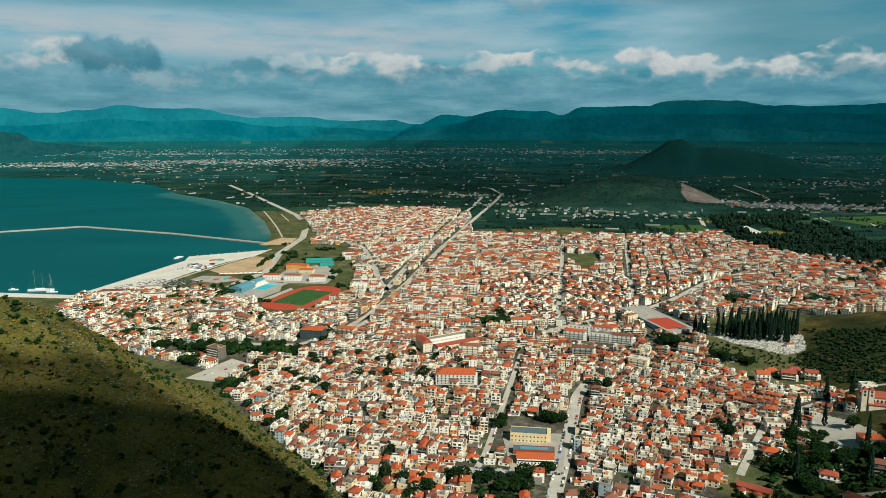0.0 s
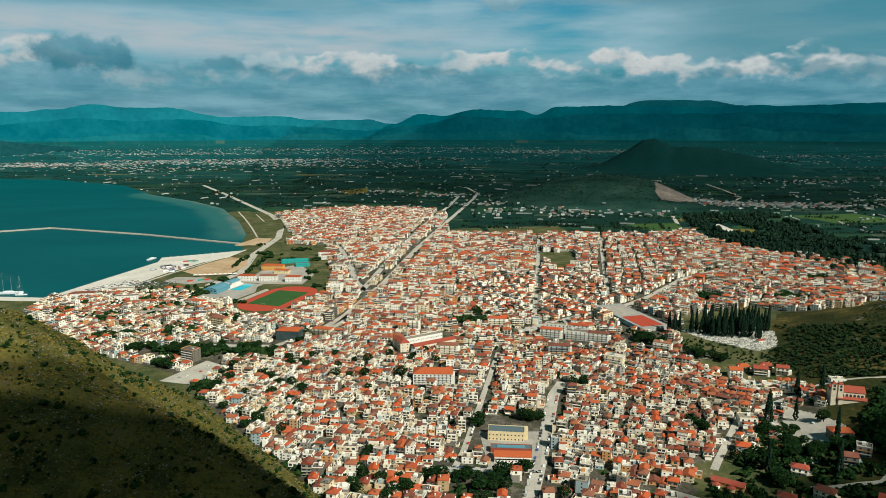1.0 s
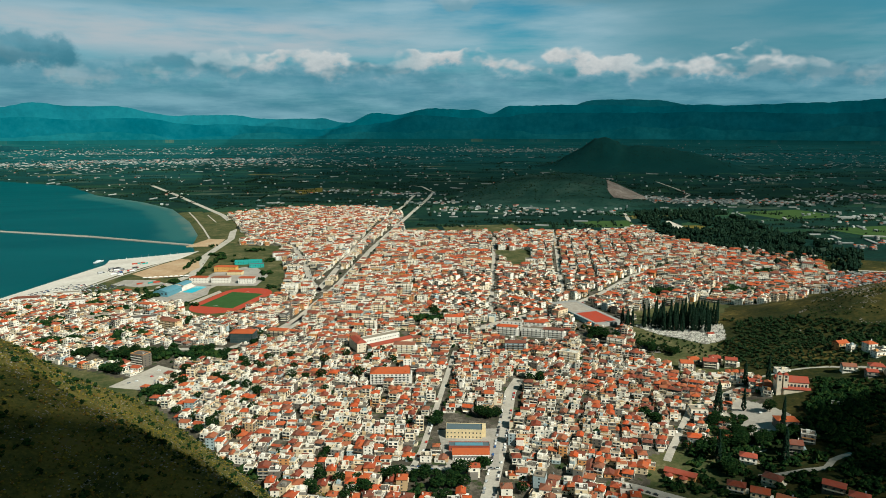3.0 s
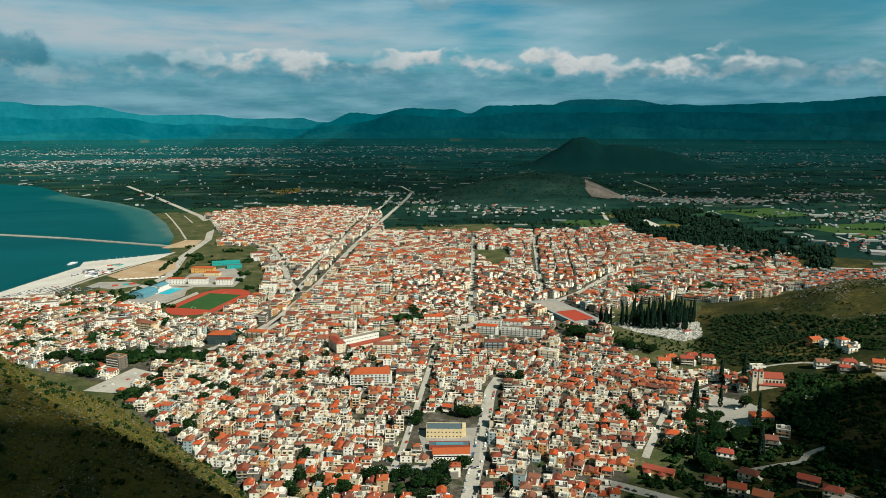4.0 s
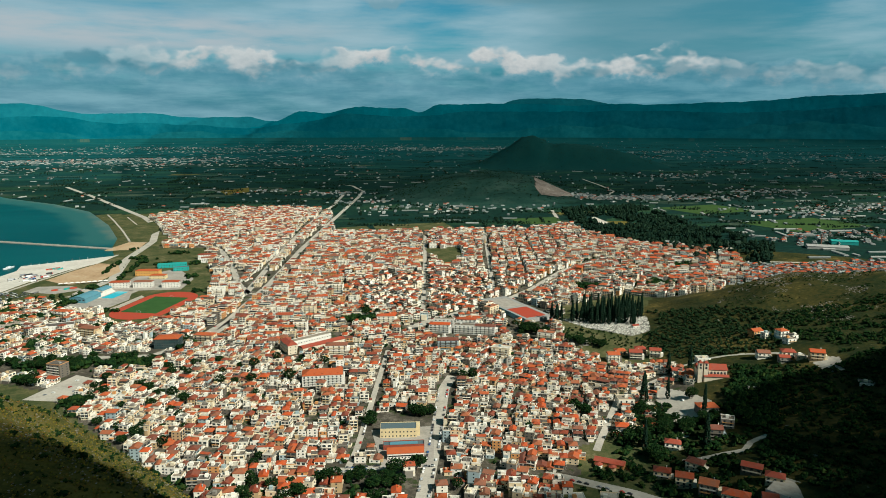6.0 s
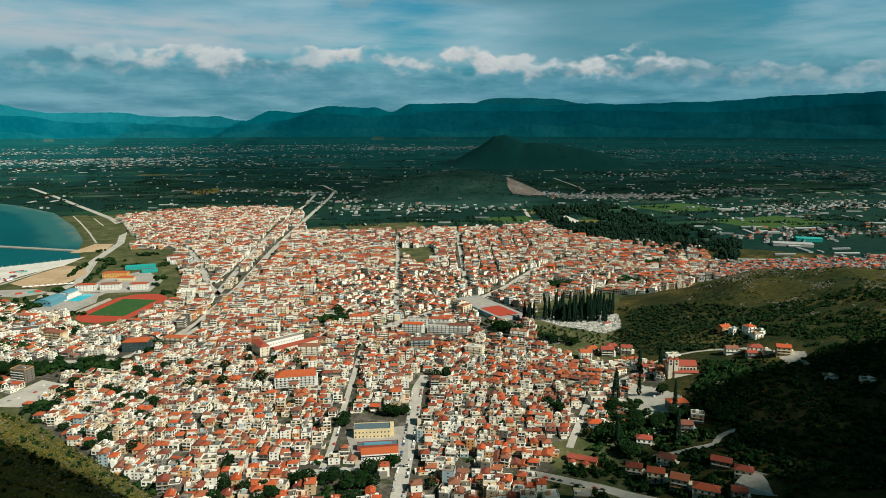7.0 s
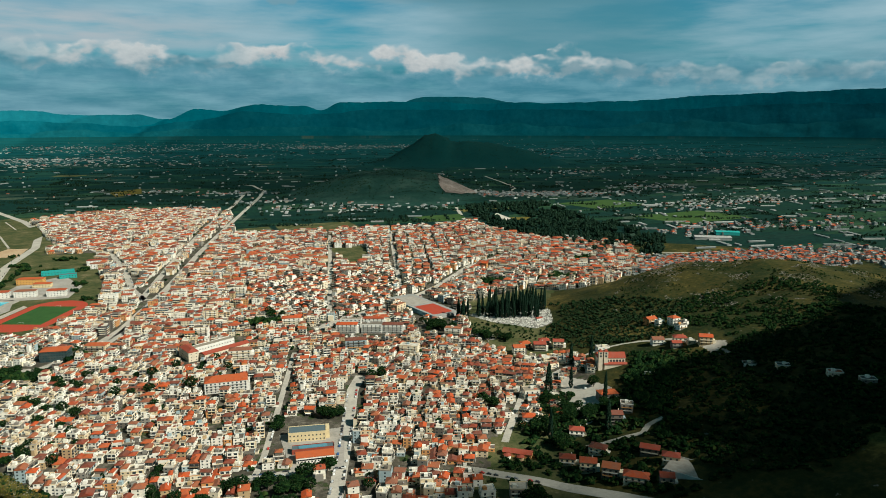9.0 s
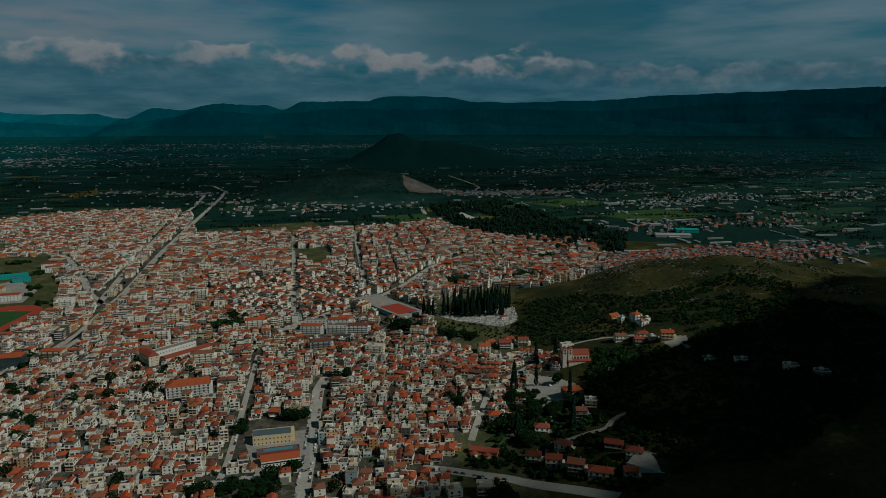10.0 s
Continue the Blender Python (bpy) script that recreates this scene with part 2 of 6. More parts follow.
DECKS = [(0.0, (0.34, 0.29, 0.22)), (0.22, (0.60, 0.54, 0.44)), (0.40, (0.19, 0.16, 0.12)), (0.58, (0.76, 0.71, 0.61)), (0.70, (0.12, 0.105, 0.09)), (0.88, (0.42, 0.14, 0.06))]
# white walls painted greyer, to stand for the dim light far out
DIMMED_PAINTS = [(0.0, (0.44, 0.46, 0.44)), (0.22, (0.25, 0.28, 0.27)), (0.5, (0.62, 0.63, 0.60)), (0.62, (0.16, 0.20, 0.20)), (0.85, (0.36, 0.34, 0.29))]

M = {
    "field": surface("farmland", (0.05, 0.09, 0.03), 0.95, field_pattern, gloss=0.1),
    "town": patchy("town_ground", [(0.025, 0.026, 0.018), (0.075, 0.066, 0.05), (0.24, 0.21, 0.165)], 22.0, 6.0, spots=((0.04, 0.055, 0.02), 14.0, 0.54)),
    "scrub": patchy("scrub", [(0.018, 0.026, 0.009), (0.052, 0.056, 0.015), (0.120, 0.100, 0.022), (0.10, 0.085, 0.042)], 26.0, 14.0, relief=0.6, relief_size=2.5, spots=((0.30, 0.28, 0.24), 5.0, 0.66)),
    "slope": patchy("olive_slope", [(0.008, 0.016, 0.005), (0.018, 0.027, 0.007), (0.058, 0.050, 0.013), (0.20, 0.150, 0.040)], 80.0, 14.0, relief=0.6, relief_size=3.0, spots=((0.17, 0.16, 0.13), 9.0, 0.66)),
    # far hill's scrub is tinted teal, with the haze in its colour
    "far_hill": patchy("hazed_scrub_hill", [(0.002, 0.032, 0.032), (0.005, 0.040, 0.038), (0.010, 0.048, 0.043)], 120.0, 12.0, spots=((0.004, 0.034, 0.034), 30.0, 0.56)),
    "near_hill": patchy("stony_scrub_hill", [(0.004, 0.026, 0.021), (0.016, 0.048, 0.036), (0.042, 0.074, 0.058)], 90.0, 14.0, spots=((0.006, 0.026, 0.020), 16.0, 0.56)),
    "cut": patchy("quarry_face", [(0.09, 0.075, 0.06), (0.20, 0.165, 0.14), (0.34, 0.29, 0.25)], 30.0, 8.0),
    "sand": patchy("pale_gravel", [(0.40, 0.35, 0.28), (0.58, 0.53, 0.45), (0.68, 0.63, 0.55)], 60.0, 8.0),
    "earth": patchy("bare_earth", [(0.28, 0.18, 0.10), (0.45, 0.31, 0.18), (0.50, 0.40, 0.28)], 40.0, 8.0),
    "grass": patchy("grass", [(0.020, 0.036, 0.012), (0.050, 0.064, 0.022), (0.105, 0.100, 0.042), (0.24, 0.19, 0.11)], 34.0, 9.0),
    "sea": surface("sea_water", (0.01, 0.13, 0.14), 0.45, water_look, gloss=0.12),
    "wall": varied("house_walls", WALL_PAINTS, grain=0.35, dirt=0.14),
    "village_wall": varied("dimmed_village_walls", DIMMED_PAINTS, dirt=0.2),
    "tile": varied("clay_roofs", CLAY, grain=0.8, grain_size=0.7, dirt=0.3),
    "deck": varied("flat_roofs", DECKS, grain=0.8, dirt=0.4),
    "glass": surface("dark_windows", (0.035, 0.045, 0.05), 0.25, gloss=0.5),
    "road": patchy("road_surface", [(0.30, 0.275, 0.235), (0.42, 0.385, 0.325), (0.52, 0.475, 0.40)], 25.0, 8.0),
}


def vapour(name, clear):
    """Cloud: white, and letting part of the light through."""
    m = bpy.data.materials.new(name)
    m.use_nodes = True
    n = Nodes(m.node_tree)
    white = n.add("ShaderNodeBsdfDiffuse", {"Color": (0.8, 0.82, 0.85, 1)})
    both = n.add("ShaderNodeMixShader", {0: clear, 1: white.outputs[0], 2: n.add("ShaderNodeBsdfTransparent").outputs[0]})
    n.add("ShaderNodeOutputMaterial", {"Surface": both.outputs[0]})
    return m


M.update({
    "house_wall": varied("house_wall_paint", WALL_PAINTS, "object", grain=0.35, dirt=0.14),
    "house_tile": varied("house_clay_tiles", CLAY, "object", grain=0.8, grain_size=0.9, dirt=0.3),
    "house_deck": varied("house_flat_roof", DECKS, "object", grain=0.8, dirt=0.4),
    "white": varied("white_render", [(0.0, (0.80, 0.77, 0.70))], dirt=0.15),
    "yellow": varied("yellow_render", [(0.0, (0.76, 0.62, 0.36))], dirt=0.12),
    "ochre": varied("orange_render", [(0.0, (0.72, 0.38, 0.10))], dirt=0.12),
    "orange": varied("orange_roof_sheet", [(0.0, (0.45, 0.095, 0.024))], dirt=0.12, grain_size=0.3),
    "red": varied("red_roof_tiles", [(0.0, (0.33, 0.06, 0.03))], dirt=0.2),
    "slate": varied("blue_grey_roof", [(0.0, (0.10, 0.15, 0.17))], dirt=0.2),
    "teal": varied("teal_paint", [(0.0, (0.03, 0.36, 0.33))], dirt=0.15),
    "blue": varied("pale_blue_sheet", [(0.0, (0.12, 0.30, 0.38))], dirt=0.15, rough=0.5),
    "grey": varied("grey_concrete", [(0.0, (0.36, 0.36, 0.34))], dirt=0.3),
    "track": varied("red_running_track", [(0.0, (0.44, 0.055, 0.022))], dirt=0.15),
    "pitch": patchy("pitch_grass", [(0.025, 0.065, 0.02), (0.04, 0.095, 0.025), (0.05, 0.11, 0.03)], 20.0),
    "pool": surface("pool_water", (0.05, 0.50, 0.62), 0.1, gloss=0.5),
    "stone": varied("pale_stone", [(0.0, (0.55, 0.50, 0.43)), (0.5, (0.44, 0.40, 0.34))], dirt=0.4),
    "rock": varied("limestone_rock", [(0.0, (0.22, 0.205, 0.18)), (0.4, (0.15, 0.14, 0.125)), (0.7, (0.27, 0.25, 0.22))], dirt=0.4, rough=0.95),
    "bark": surface("bark", (0.10, 0.075, 0.05), 0.95),
    "leaf": varied("dark_foliage", [(0.0, (0.006, 0.019, 0.006)), (0.3, (0.010, 0.029, 0.008)), (0.6, (0.017, 0.040, 0.010)), (0.85, (0.030, 0.050, 0.012))], grain=0.5, dirt=0.0, gloss=0.03),
    "cypress": varied("cypress_foliage", [(0.0, (0.009, 0.024, 0.015)), (0.5, (0.015, 0.032, 0.018))], grain=0.5, dirt=0.0, gloss=0.03),
    "olive": varied("olive_foliage", [(0.0, (0.014, 0.030, 0.012)), (0.4, (0.022, 0.042, 0.016)), (0.75, (0.010, 0.025, 0.008))], grain=0.5, dirt=0.0, gloss=0.03),
    "car": varied("car_paint", [(0.0, (0.75, 0.75, 0.73)), (0.3, (0.04, 0.04, 0.045)), (0.55, (0.25, 0.26, 0.27)), (0.75, (0.45, 0.46, 0.47)), (0.87, (0.42, 0.03, 0.02)), (0.94, (0.03, 0.09, 0.25))], grain=0.0, dirt=0.05, rough=0.3, gloss=0.5),
    "car_one": varied("car_body_paint", [(0.0, (0.75, 0.75, 0.73)), (0.3, (0.04, 0.04, 0.045)), (0.55, (0.25, 0.26, 0.27)), (0.75, (0.45, 0.46, 0.47)), (0.87, (0.42, 0.03, 0.02)), (0.94, (0.03, 0.09, 0.25))], "object", grain=0.0, dirt=0.05, rough=0.3, gloss=0.5),
    "tyre": surface("tyre_rubber", (0.03, 0.03, 0.03), 0.9),
    "hull": surface("white_hull", (0.75, 0.76, 0.76), 0.4),
    "steel": surface("grey_steel", (0.35, 0.36, 0.37), 0.5, metal=0.6),
    "cloud": vapour("cloud_vapour", 0.36),
    "thin_cloud": vapour("thin_cloud_vapour", 0.62),
    "veil_cloud": vapour("veil_cloud_vapour", 0.86),
    "dark_glass": varied("dark_teal_glazing", [(0.0, (0.025, 0.06, 0.065))], rough=0.3, gloss=0.5),
})


# slope colours carry the blue-green haze of distance, painted in
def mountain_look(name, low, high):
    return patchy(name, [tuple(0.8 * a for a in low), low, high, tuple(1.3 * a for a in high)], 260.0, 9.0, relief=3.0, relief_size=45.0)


# ---- the lie of the land ----
def far(x, y, z):
    """Draws distant country in towards the eye along the line of sight, so that the plain rises gently to the foothills."""
    d = math.hypot(x, y)
    if d < 2500:
        return (x, y, z)
    k = (2500 + 2100 * (1 - math.exp(-(d - 2500) / 2100))) / d
    return (x * k, y * k, EYE.z + (z - EYE.z) * k)


def smoothstep(a, b, x):
    t = min(1.0, max(0.0, (x - a) / (b - a)))
    return t * t * (3 - 2 * t)


def inside(poly, x, y):
    hit = False
    j = len(poly) - 1
    for i in range(len(poly)):
        (xi, yi), (xj, yj) = poly[i], poly[j]
        if (yi > y) != (yj > y) and x < (xj - xi) * (y - yi) / (yj - yi) + xi:
            hit = not hit
        j = i
    return hit


def near_line(line, x, y):
    best = 1e9
    for (ax, ay), (bx, by) in zip(line, line[1:]):
        dx, dy = bx - ax, by - ay
        t = min(1, max(0, ((x - ax) * dx + (y - ay) * dy) / (dx * dx + dy * dy)))
        best = min(best, math.hypot(x - ax - t * dx, y - ay - t * dy))
    return best


SEA = [(-3600, 4300), (-2642, 4175), (-2069, 4041), (-1515, 3644), (-1196, 3146), (-913, 2853), (-725, 2591), (-575, 2230), (-487, 1960), (-462, 1800), (-432, 1700),
       (-492, 1645), (-589, 1593), (-578, 1545), (-655, 1222), (-1600, 1340), (-4200, 1500)]
RIDGE = [(-300, 260, 225), (-229, 352, 213), (-218, 382, 193), (-193, 428, 152), (-163, 473, 113), (-118, 517, 44), (-98, 537, 12), (-86, 550, -6)]
TOWN = [(60, 440), (-60, 500), (-150, 620), (-300, 830), (-470, 930), (-640, 1120), (-650, 1218), (-560, 1250), (-400, 1300), (-330, 1900), (-430, 2150), (-500, 2380), (-310, 2530), (-89, 2545), (75, 2480),
        (101, 2267), (69, 1911), (434, 1910), (610, 1890), (760, 1976), (770, 1762), (830, 1579), (980, 1440), (900, 1250), (760, 1130), (620, 1040), (560, 1120), (410, 1060), (372, 960), (352, 880), (350, 832),
        (371, 775), (430, 758), (440, 705), (420, 668), (365, 655), (305, 605), (245, 573), (228, 525), (195, 488), (150, 450)]
HARBOUR = [(-420, 1265), (-400, 1190), (-330, 1180), (-290, 1090), (-235, 1085), (-170, 1200), (-165, 1330), (-195, 1500), (-230, 1760), (-440, 1800), (-640, 1600), (-660, 1230)]
QUARRY = [(r * math.sin(radians(a)), r * math.cos(radians(a))) for a, r in ((18.8, 2945), (19.6, 2935), (20.6, 2910), (21.4, 2890), (22.3, 2880), (21.8, 2800), (20.6, 2735), (19.4, 2715), (18.9, 2790))]
CONE = [(12.9, 0), (13.4, 6), (14.7, 34), (15.8, 93), (16.9, 150), (17.8, 198), (18.5, 220), (19.2, 194), (19.8, 161), (21.8, 152), (23.6, 137), (25.7, 100), (27.4, 52), (29.1, 8), (30, 0)]
LOW_HILL = [(5.6, 0), (7, 8), (8.3, 30), (10.1, 61), (12.4, 90), (14.7, 102), (17, 96), (18.8, 78), (20.6, 40), (22, 16), (24, 5), (26, 0)]
KNOLL_TOP = [(-90, 80), (34, 80), (37.6, 71), (40.8, 75), (44.2, 88), (47.6, 87), (50.7, 78), (56, 66), (70, 55), (180, 55)]


def along(line, a):
    """The value of a broken line at a."""
    for (p, e), (q, f) in zip(line, line[1:]):
        if p <= a <= q:
            return e + (f - e) * (a - p) / (q - p)
    return 0.0


def height(x, y):
    """Metres above the sea."""
    base = 2.0
    # left hill: a spur that falls towards the town
    best, level = 1e9, -50.0
    for (ax, ay, az), (bx, by, bz) in zip(RIDGE, RIDGE[1:]):
        dx, dy = bx - ax, by - ay
        t = min(1, max(0, ((x - ax) * dx + (y - ay) * dy) / (dx * dx + dy * dy)))
        px, py = ax + t * dx, ay + t * dy
        d = math.hypot(x - px, y - py)
        if d < best:
            side = dx * (y - py) - dy * (x - px)
            best = d
            level = az + t * (bz - az)
            level -= 0.9 * d if side > 0 else 0.42 * d
    spur = max(level, -20)
    # right flank: land climbing to a rocky knoll
    n = 0.898 * (x - 250) - 0.44 * (y - 450)
    u = 0.44 * (x - 250) + 0.898 * (y - 450)
    rise = 0.25 * max(0.0, n) if n < 500 else 125 + 0.1 * (n - 500)
    rise = (math.sqrt(rise * rise + 16) - 4)
    rise *= 1 - smoothstep(640, 840, u)
    rise += 24 * math.exp(-((x - 770) / 210) ** 2 - ((y - 905) / 95) ** 2)
    d, a = math.hypot(x, y), math.degrees(math.atan2(x, y))
    if rise > 30 and d > 750:
        top = along(KNOLL_TOP, a) + 60 * (1 - smoothstep(750, 1000, d))
        rise = 0.5 * (rise + top - math.sqrt((rise - top) ** 2 + 60))
    if d > 1180:
        rise *= 1 - smoothstep(1180, 1420, d)
    bumpy = 0.0
    h = max(base, spur, base + rise)
    if h > 12:
        bumpy = min(1, (h - 12) / 20) * 5.0 * noise.noise((x / 60, y / 60, 0)) + min(1, (h - 12) / 20) * 1.5 * noise.noise((x / 14, y / 14, 3))
    h += bumpy
    # hills in the plain
    if d > 2200 and 5 < a < 31:
        rough = 1 + 0.12 * noise.noise((x / 90, y / 90, 2)) + 0.07 * noise.noise((x / 35, y / 35, 6))
        h += along(LOW_HILL, a) * rough * math.exp(-((d - 2950) / 250) ** 2)
        h += along(CONE, a) * rough * math.exp(-((d - 5150) / 330) ** 2)
    return h


def link(name, verts, faces, mats, index=None, smooth=False):
    mesh = bpy.data.meshes.new(name)
    mesh.from_pydata(verts, [], faces)
    for m in mats:
        mesh.materials.append(m)
    if index is not None:
        mesh.polygons.foreach_set("material_index", index)
    if smooth:
        mesh.polygons.foreach_set("use_smooth", [True] * len(mesh.polygons))
    mesh.update()
    return new(name, mesh)


def make_ground():
    az = [-180 + 6 * i for i in range(22)] + [-48 + 0.3 * i for i in range(384)] + [68 + 6 * i for i in range(19)]
    rings = [0.01, 40, 80] + [110 + 5 * i for i in range(120)] + [710 + 8 * i for i in range(75)] + [1310 + 15 * i for i in range(80)]
    d = 2510.0
    while d < 16000:
        rings.append(d)
        d *= 1.012 if d < 6000 else 1.03
    verts, faces, index = [], [], []
    na = len(az)
    spots = []
    for r in rings:
        for a in az:
            x, y = r * math.sin(radians(a)), r * math.cos(radians(a))
            h = height(x, y)
            wet = r > 900 and -75 < a < -5 and inside(SEA, x, y)
            if r > 900 and -75 < a < 0:
                shore = near_line(SEA, x, y)
                h = -min(6.0, shore * 0.12) if wet else min(h, shore * 0.12) if shore < 17 else h
            spots.append((x, y, h, wet))
            verts.append(far(x, y, h))
    for i in range(len(rings) - 1):
        for j in range(na):
            k = (j + 1) % na
            a, b, c, e = i * na + j, i * na + k, (i + 1) * na + k, (i + 1) * na + j
            faces.append((a, b, c, e))
            x, y, h, wet = spots[c]
            if rings[i] > 2600:
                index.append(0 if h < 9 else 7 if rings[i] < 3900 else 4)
            elif h > 14 and x < 0:
                index.append(2)
            elif x < -160 and y > 1085 and inside(HARBOUR, x, y):
                index.append(8)
            elif inside(TOWN, x, y):
                index.append(1)
            elif h > 5:
                index.append(7 if rings[i] > 1900 else 3)
            elif x < -330 and y < 2500 or rings[i] < 1250:
                index.append(8)
            elif rings[i] < 1450 and x > 250 or rings[i] < 1800 and x > 450:
                index.append(3)
            else:
                index.append(0)
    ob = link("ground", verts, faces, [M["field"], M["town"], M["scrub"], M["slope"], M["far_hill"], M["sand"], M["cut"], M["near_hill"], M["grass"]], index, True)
    tagged(ob, "coastal plain, town ground and dry scrub hillsides", "ground", kind="structure")
    xs = [-4500 + 100 * i for i in range(30)] + [-1500 + 20 * i for i in range(71)]
    ys = [900 + 40 * i for i in range(50)] + [2900 + 70 * i for i in range(31)]
    grid = [(x, y) for y in ys for x in xs]
    m = len(xs)
    sea = link("water", [far(x, y, 0.0) for x, y in grid], [(j * m + i, j * m + i + 1, (j + 1) * m + i + 1, (j + 1) * m + i) for j in range(len(ys) - 1) for i in range(m - 1)], [M["sea"]], None, True)
    # how shallow the water is over the sandy shelf north of the breakwater
    shelf = sea.data.attributes.new("shelf", "FLOAT", "POINT")
    shelf.data.foreach_set("value", [max(0.0, 1 - near_line(SEA[4:9], x, y) / 150) if x > -1500 and y > 1700 else 0.0 for x, y in grid])
    tagged(sea, "calm teal sea water of a sheltered bay", "water", kind="structure")


def make_mountains():
    """Ranges beyond the plain; azimuth and skyline elevation in degrees."""
    back = [(-50, 1.2), (-32, 1.3), (-29.5, 0.95), (-26.7, 1.17), (-24.3, 1.56), (-21.8, 1.34), (-19.2, 1.37), (-15.3, 0.71), (-11, 0.77), (-8.3, 0.47), (-4.3, 0.52), (-2, 0.2), (2, 0.3), (14, 1.2), (18.2, 1.98), (21.8, 1.94),
            (25.5, 1.45), (30, 1.3), (40, 1.2), (70, 1.0)]
    middle = [(-50, -0.2), (-30, 0.1), (-25, 0.55), (-22, 0.35), (-17, 0.5), (-13, 0.1), (-8, -0.1), (-4, -0.4), (0, 0.1), (4, 0.75), (9, 0.55), (14, 1.05), (20, 0.9), (27, 1.05), (33, 0.75), (41, 1.15), (48, 1.3), (55, 1.2), (70, 0.6)]
    front = [(-14, -1.2), (-9, -0.9), (-5, -0.5), (-3.4, -0.25), (-2, 0.2), (0.04, 0.97), (2.1, 0.83), (4.35, 1.32), (8, 1.23), (9.5, 0.91), (11, 1.52), (15.3, 1.58), (18.2, 1.55), (22, 1.4), (25.5, 1.53), (27.5, 1.46), (34, 1.61), (40.3, 1.98),
             (46.2, 2.14), (50.6, 2.26), (54, 2.33), (62, 2.0), (80, 1.0)]
    foot = [(-50, -0.9), (-28, -0.85), (-20, -0.6), (-12, -0.85), (-5, -0.75), (2, -0.5), (8, -0.35), (15, -0.55), (24, -0.2), (31, -0.45), (38, 0.0), (46, -0.1), (53, 0.15), (70, -0.4)]
    nose = [(-50, -0.1), (-40, 0.1), (-34, -0.2), (-32, -0.34), (-31, -0.42), (-30.1, -1.0), (-28.3, -1.25), (-25.4, -1.5)]
    # both tones of each range have the haze mixed into them
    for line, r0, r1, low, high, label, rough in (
            (back, 4840, 4700, (0.009, 0.112, 0.150), (0.013, 0.134, 0.172), "distant mountain range with haze in its blue-green colour", 1.0),
            (front, 4780, 4640, (0.004, 0.110, 0.152), (0.007, 0.132, 0.174), "dark forested mountain range beyond the plain, tinted with haze", 1.0),
            (middle, 4720, 4600, (0.003, 0.080, 0.112), (0.007, 0.100, 0.132), "lower wooded ridges before the mountains, tinted with haze", 1.6),
            (foot, 4660, 4540, (0.004, 0.082, 0.106), (0.010, 0.106, 0.128), "scrubby foothills at the end of the plain, tinted with haze", 2.2),
            (nose, 4560, 4450, (0.004, 0.040, 0.048), (0.010, 0.056, 0.062), "dark wooded headland beside the bay, tinted with haze", 1.0)):
        mat = mountain_look("hazed_mountain_slopes", low, high)
        a0, a1 = line[0][0], line[-1][0]
        count, rows = int((a1 - a0) / 0.12), 16
        verts, faces = [], []
        for i in range(count + 1):
            a = a0 + (a1 - a0) * i / count
            for (p, e), (q, f) in zip(line, line[1:]):
                if p <= a <= q:
                    t = (a - p) / (q - p)
                    el = e + (f - e) * (t * t * (3 - 2 * t))
                    break
            el += 0.06 * noise.noise((a * 0.9, r0, 0)) + 0.035 * noise.noise((a * 3.1, r0, 5)) + (rough - 1) * (0.34 * noise.noise((a * 0.17, r0, 3)) + 0.2 * noise.noise((a * 0.5, r0, 8)))
            base = EYE.z + r1 * math.tan(radians(-2.3))
            top = EYE.z + r0 * math.tan(radians(el))
            for j in range(rows + 1):
                s = j / rows
                r = r1 + (r0 - r1) * s
                wild = math.sin(math.pi * s) ** 0.8
                spur = noise.noise((a * 0.4 + s * 1.5, s * 2.4, r0)) + 0.5 * noise.noise((a * 1.0 - s, s * 5, r0 + 3)) + 0.25 * noise.noise((a * 2.4, s * 9, r0 + 7))
                r -= wild * 9 * spur
                z = base + (top - base) * s ** 1.1 + wild * (5 * spur - 2)
                verts.append((r * math.sin(radians(a)), r * math.cos(radians(a)), min(z, top)))
            verts.append(verts[-1])
            verts.append(((r0 + 40) * math.sin(radians(a)), (r0 + 40) * math.cos(radians(a)), 100))
        n = rows + 3
        for i in range(count):
            for j in [k for k in range(rows + 2) if k != rows]:
                faces.append((i * n + j, (i + 1) * n + j, (i + 1) * n + j + 1, i * n + j + 1))
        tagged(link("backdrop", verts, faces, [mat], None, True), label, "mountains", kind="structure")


make_ground()
make_mountains()


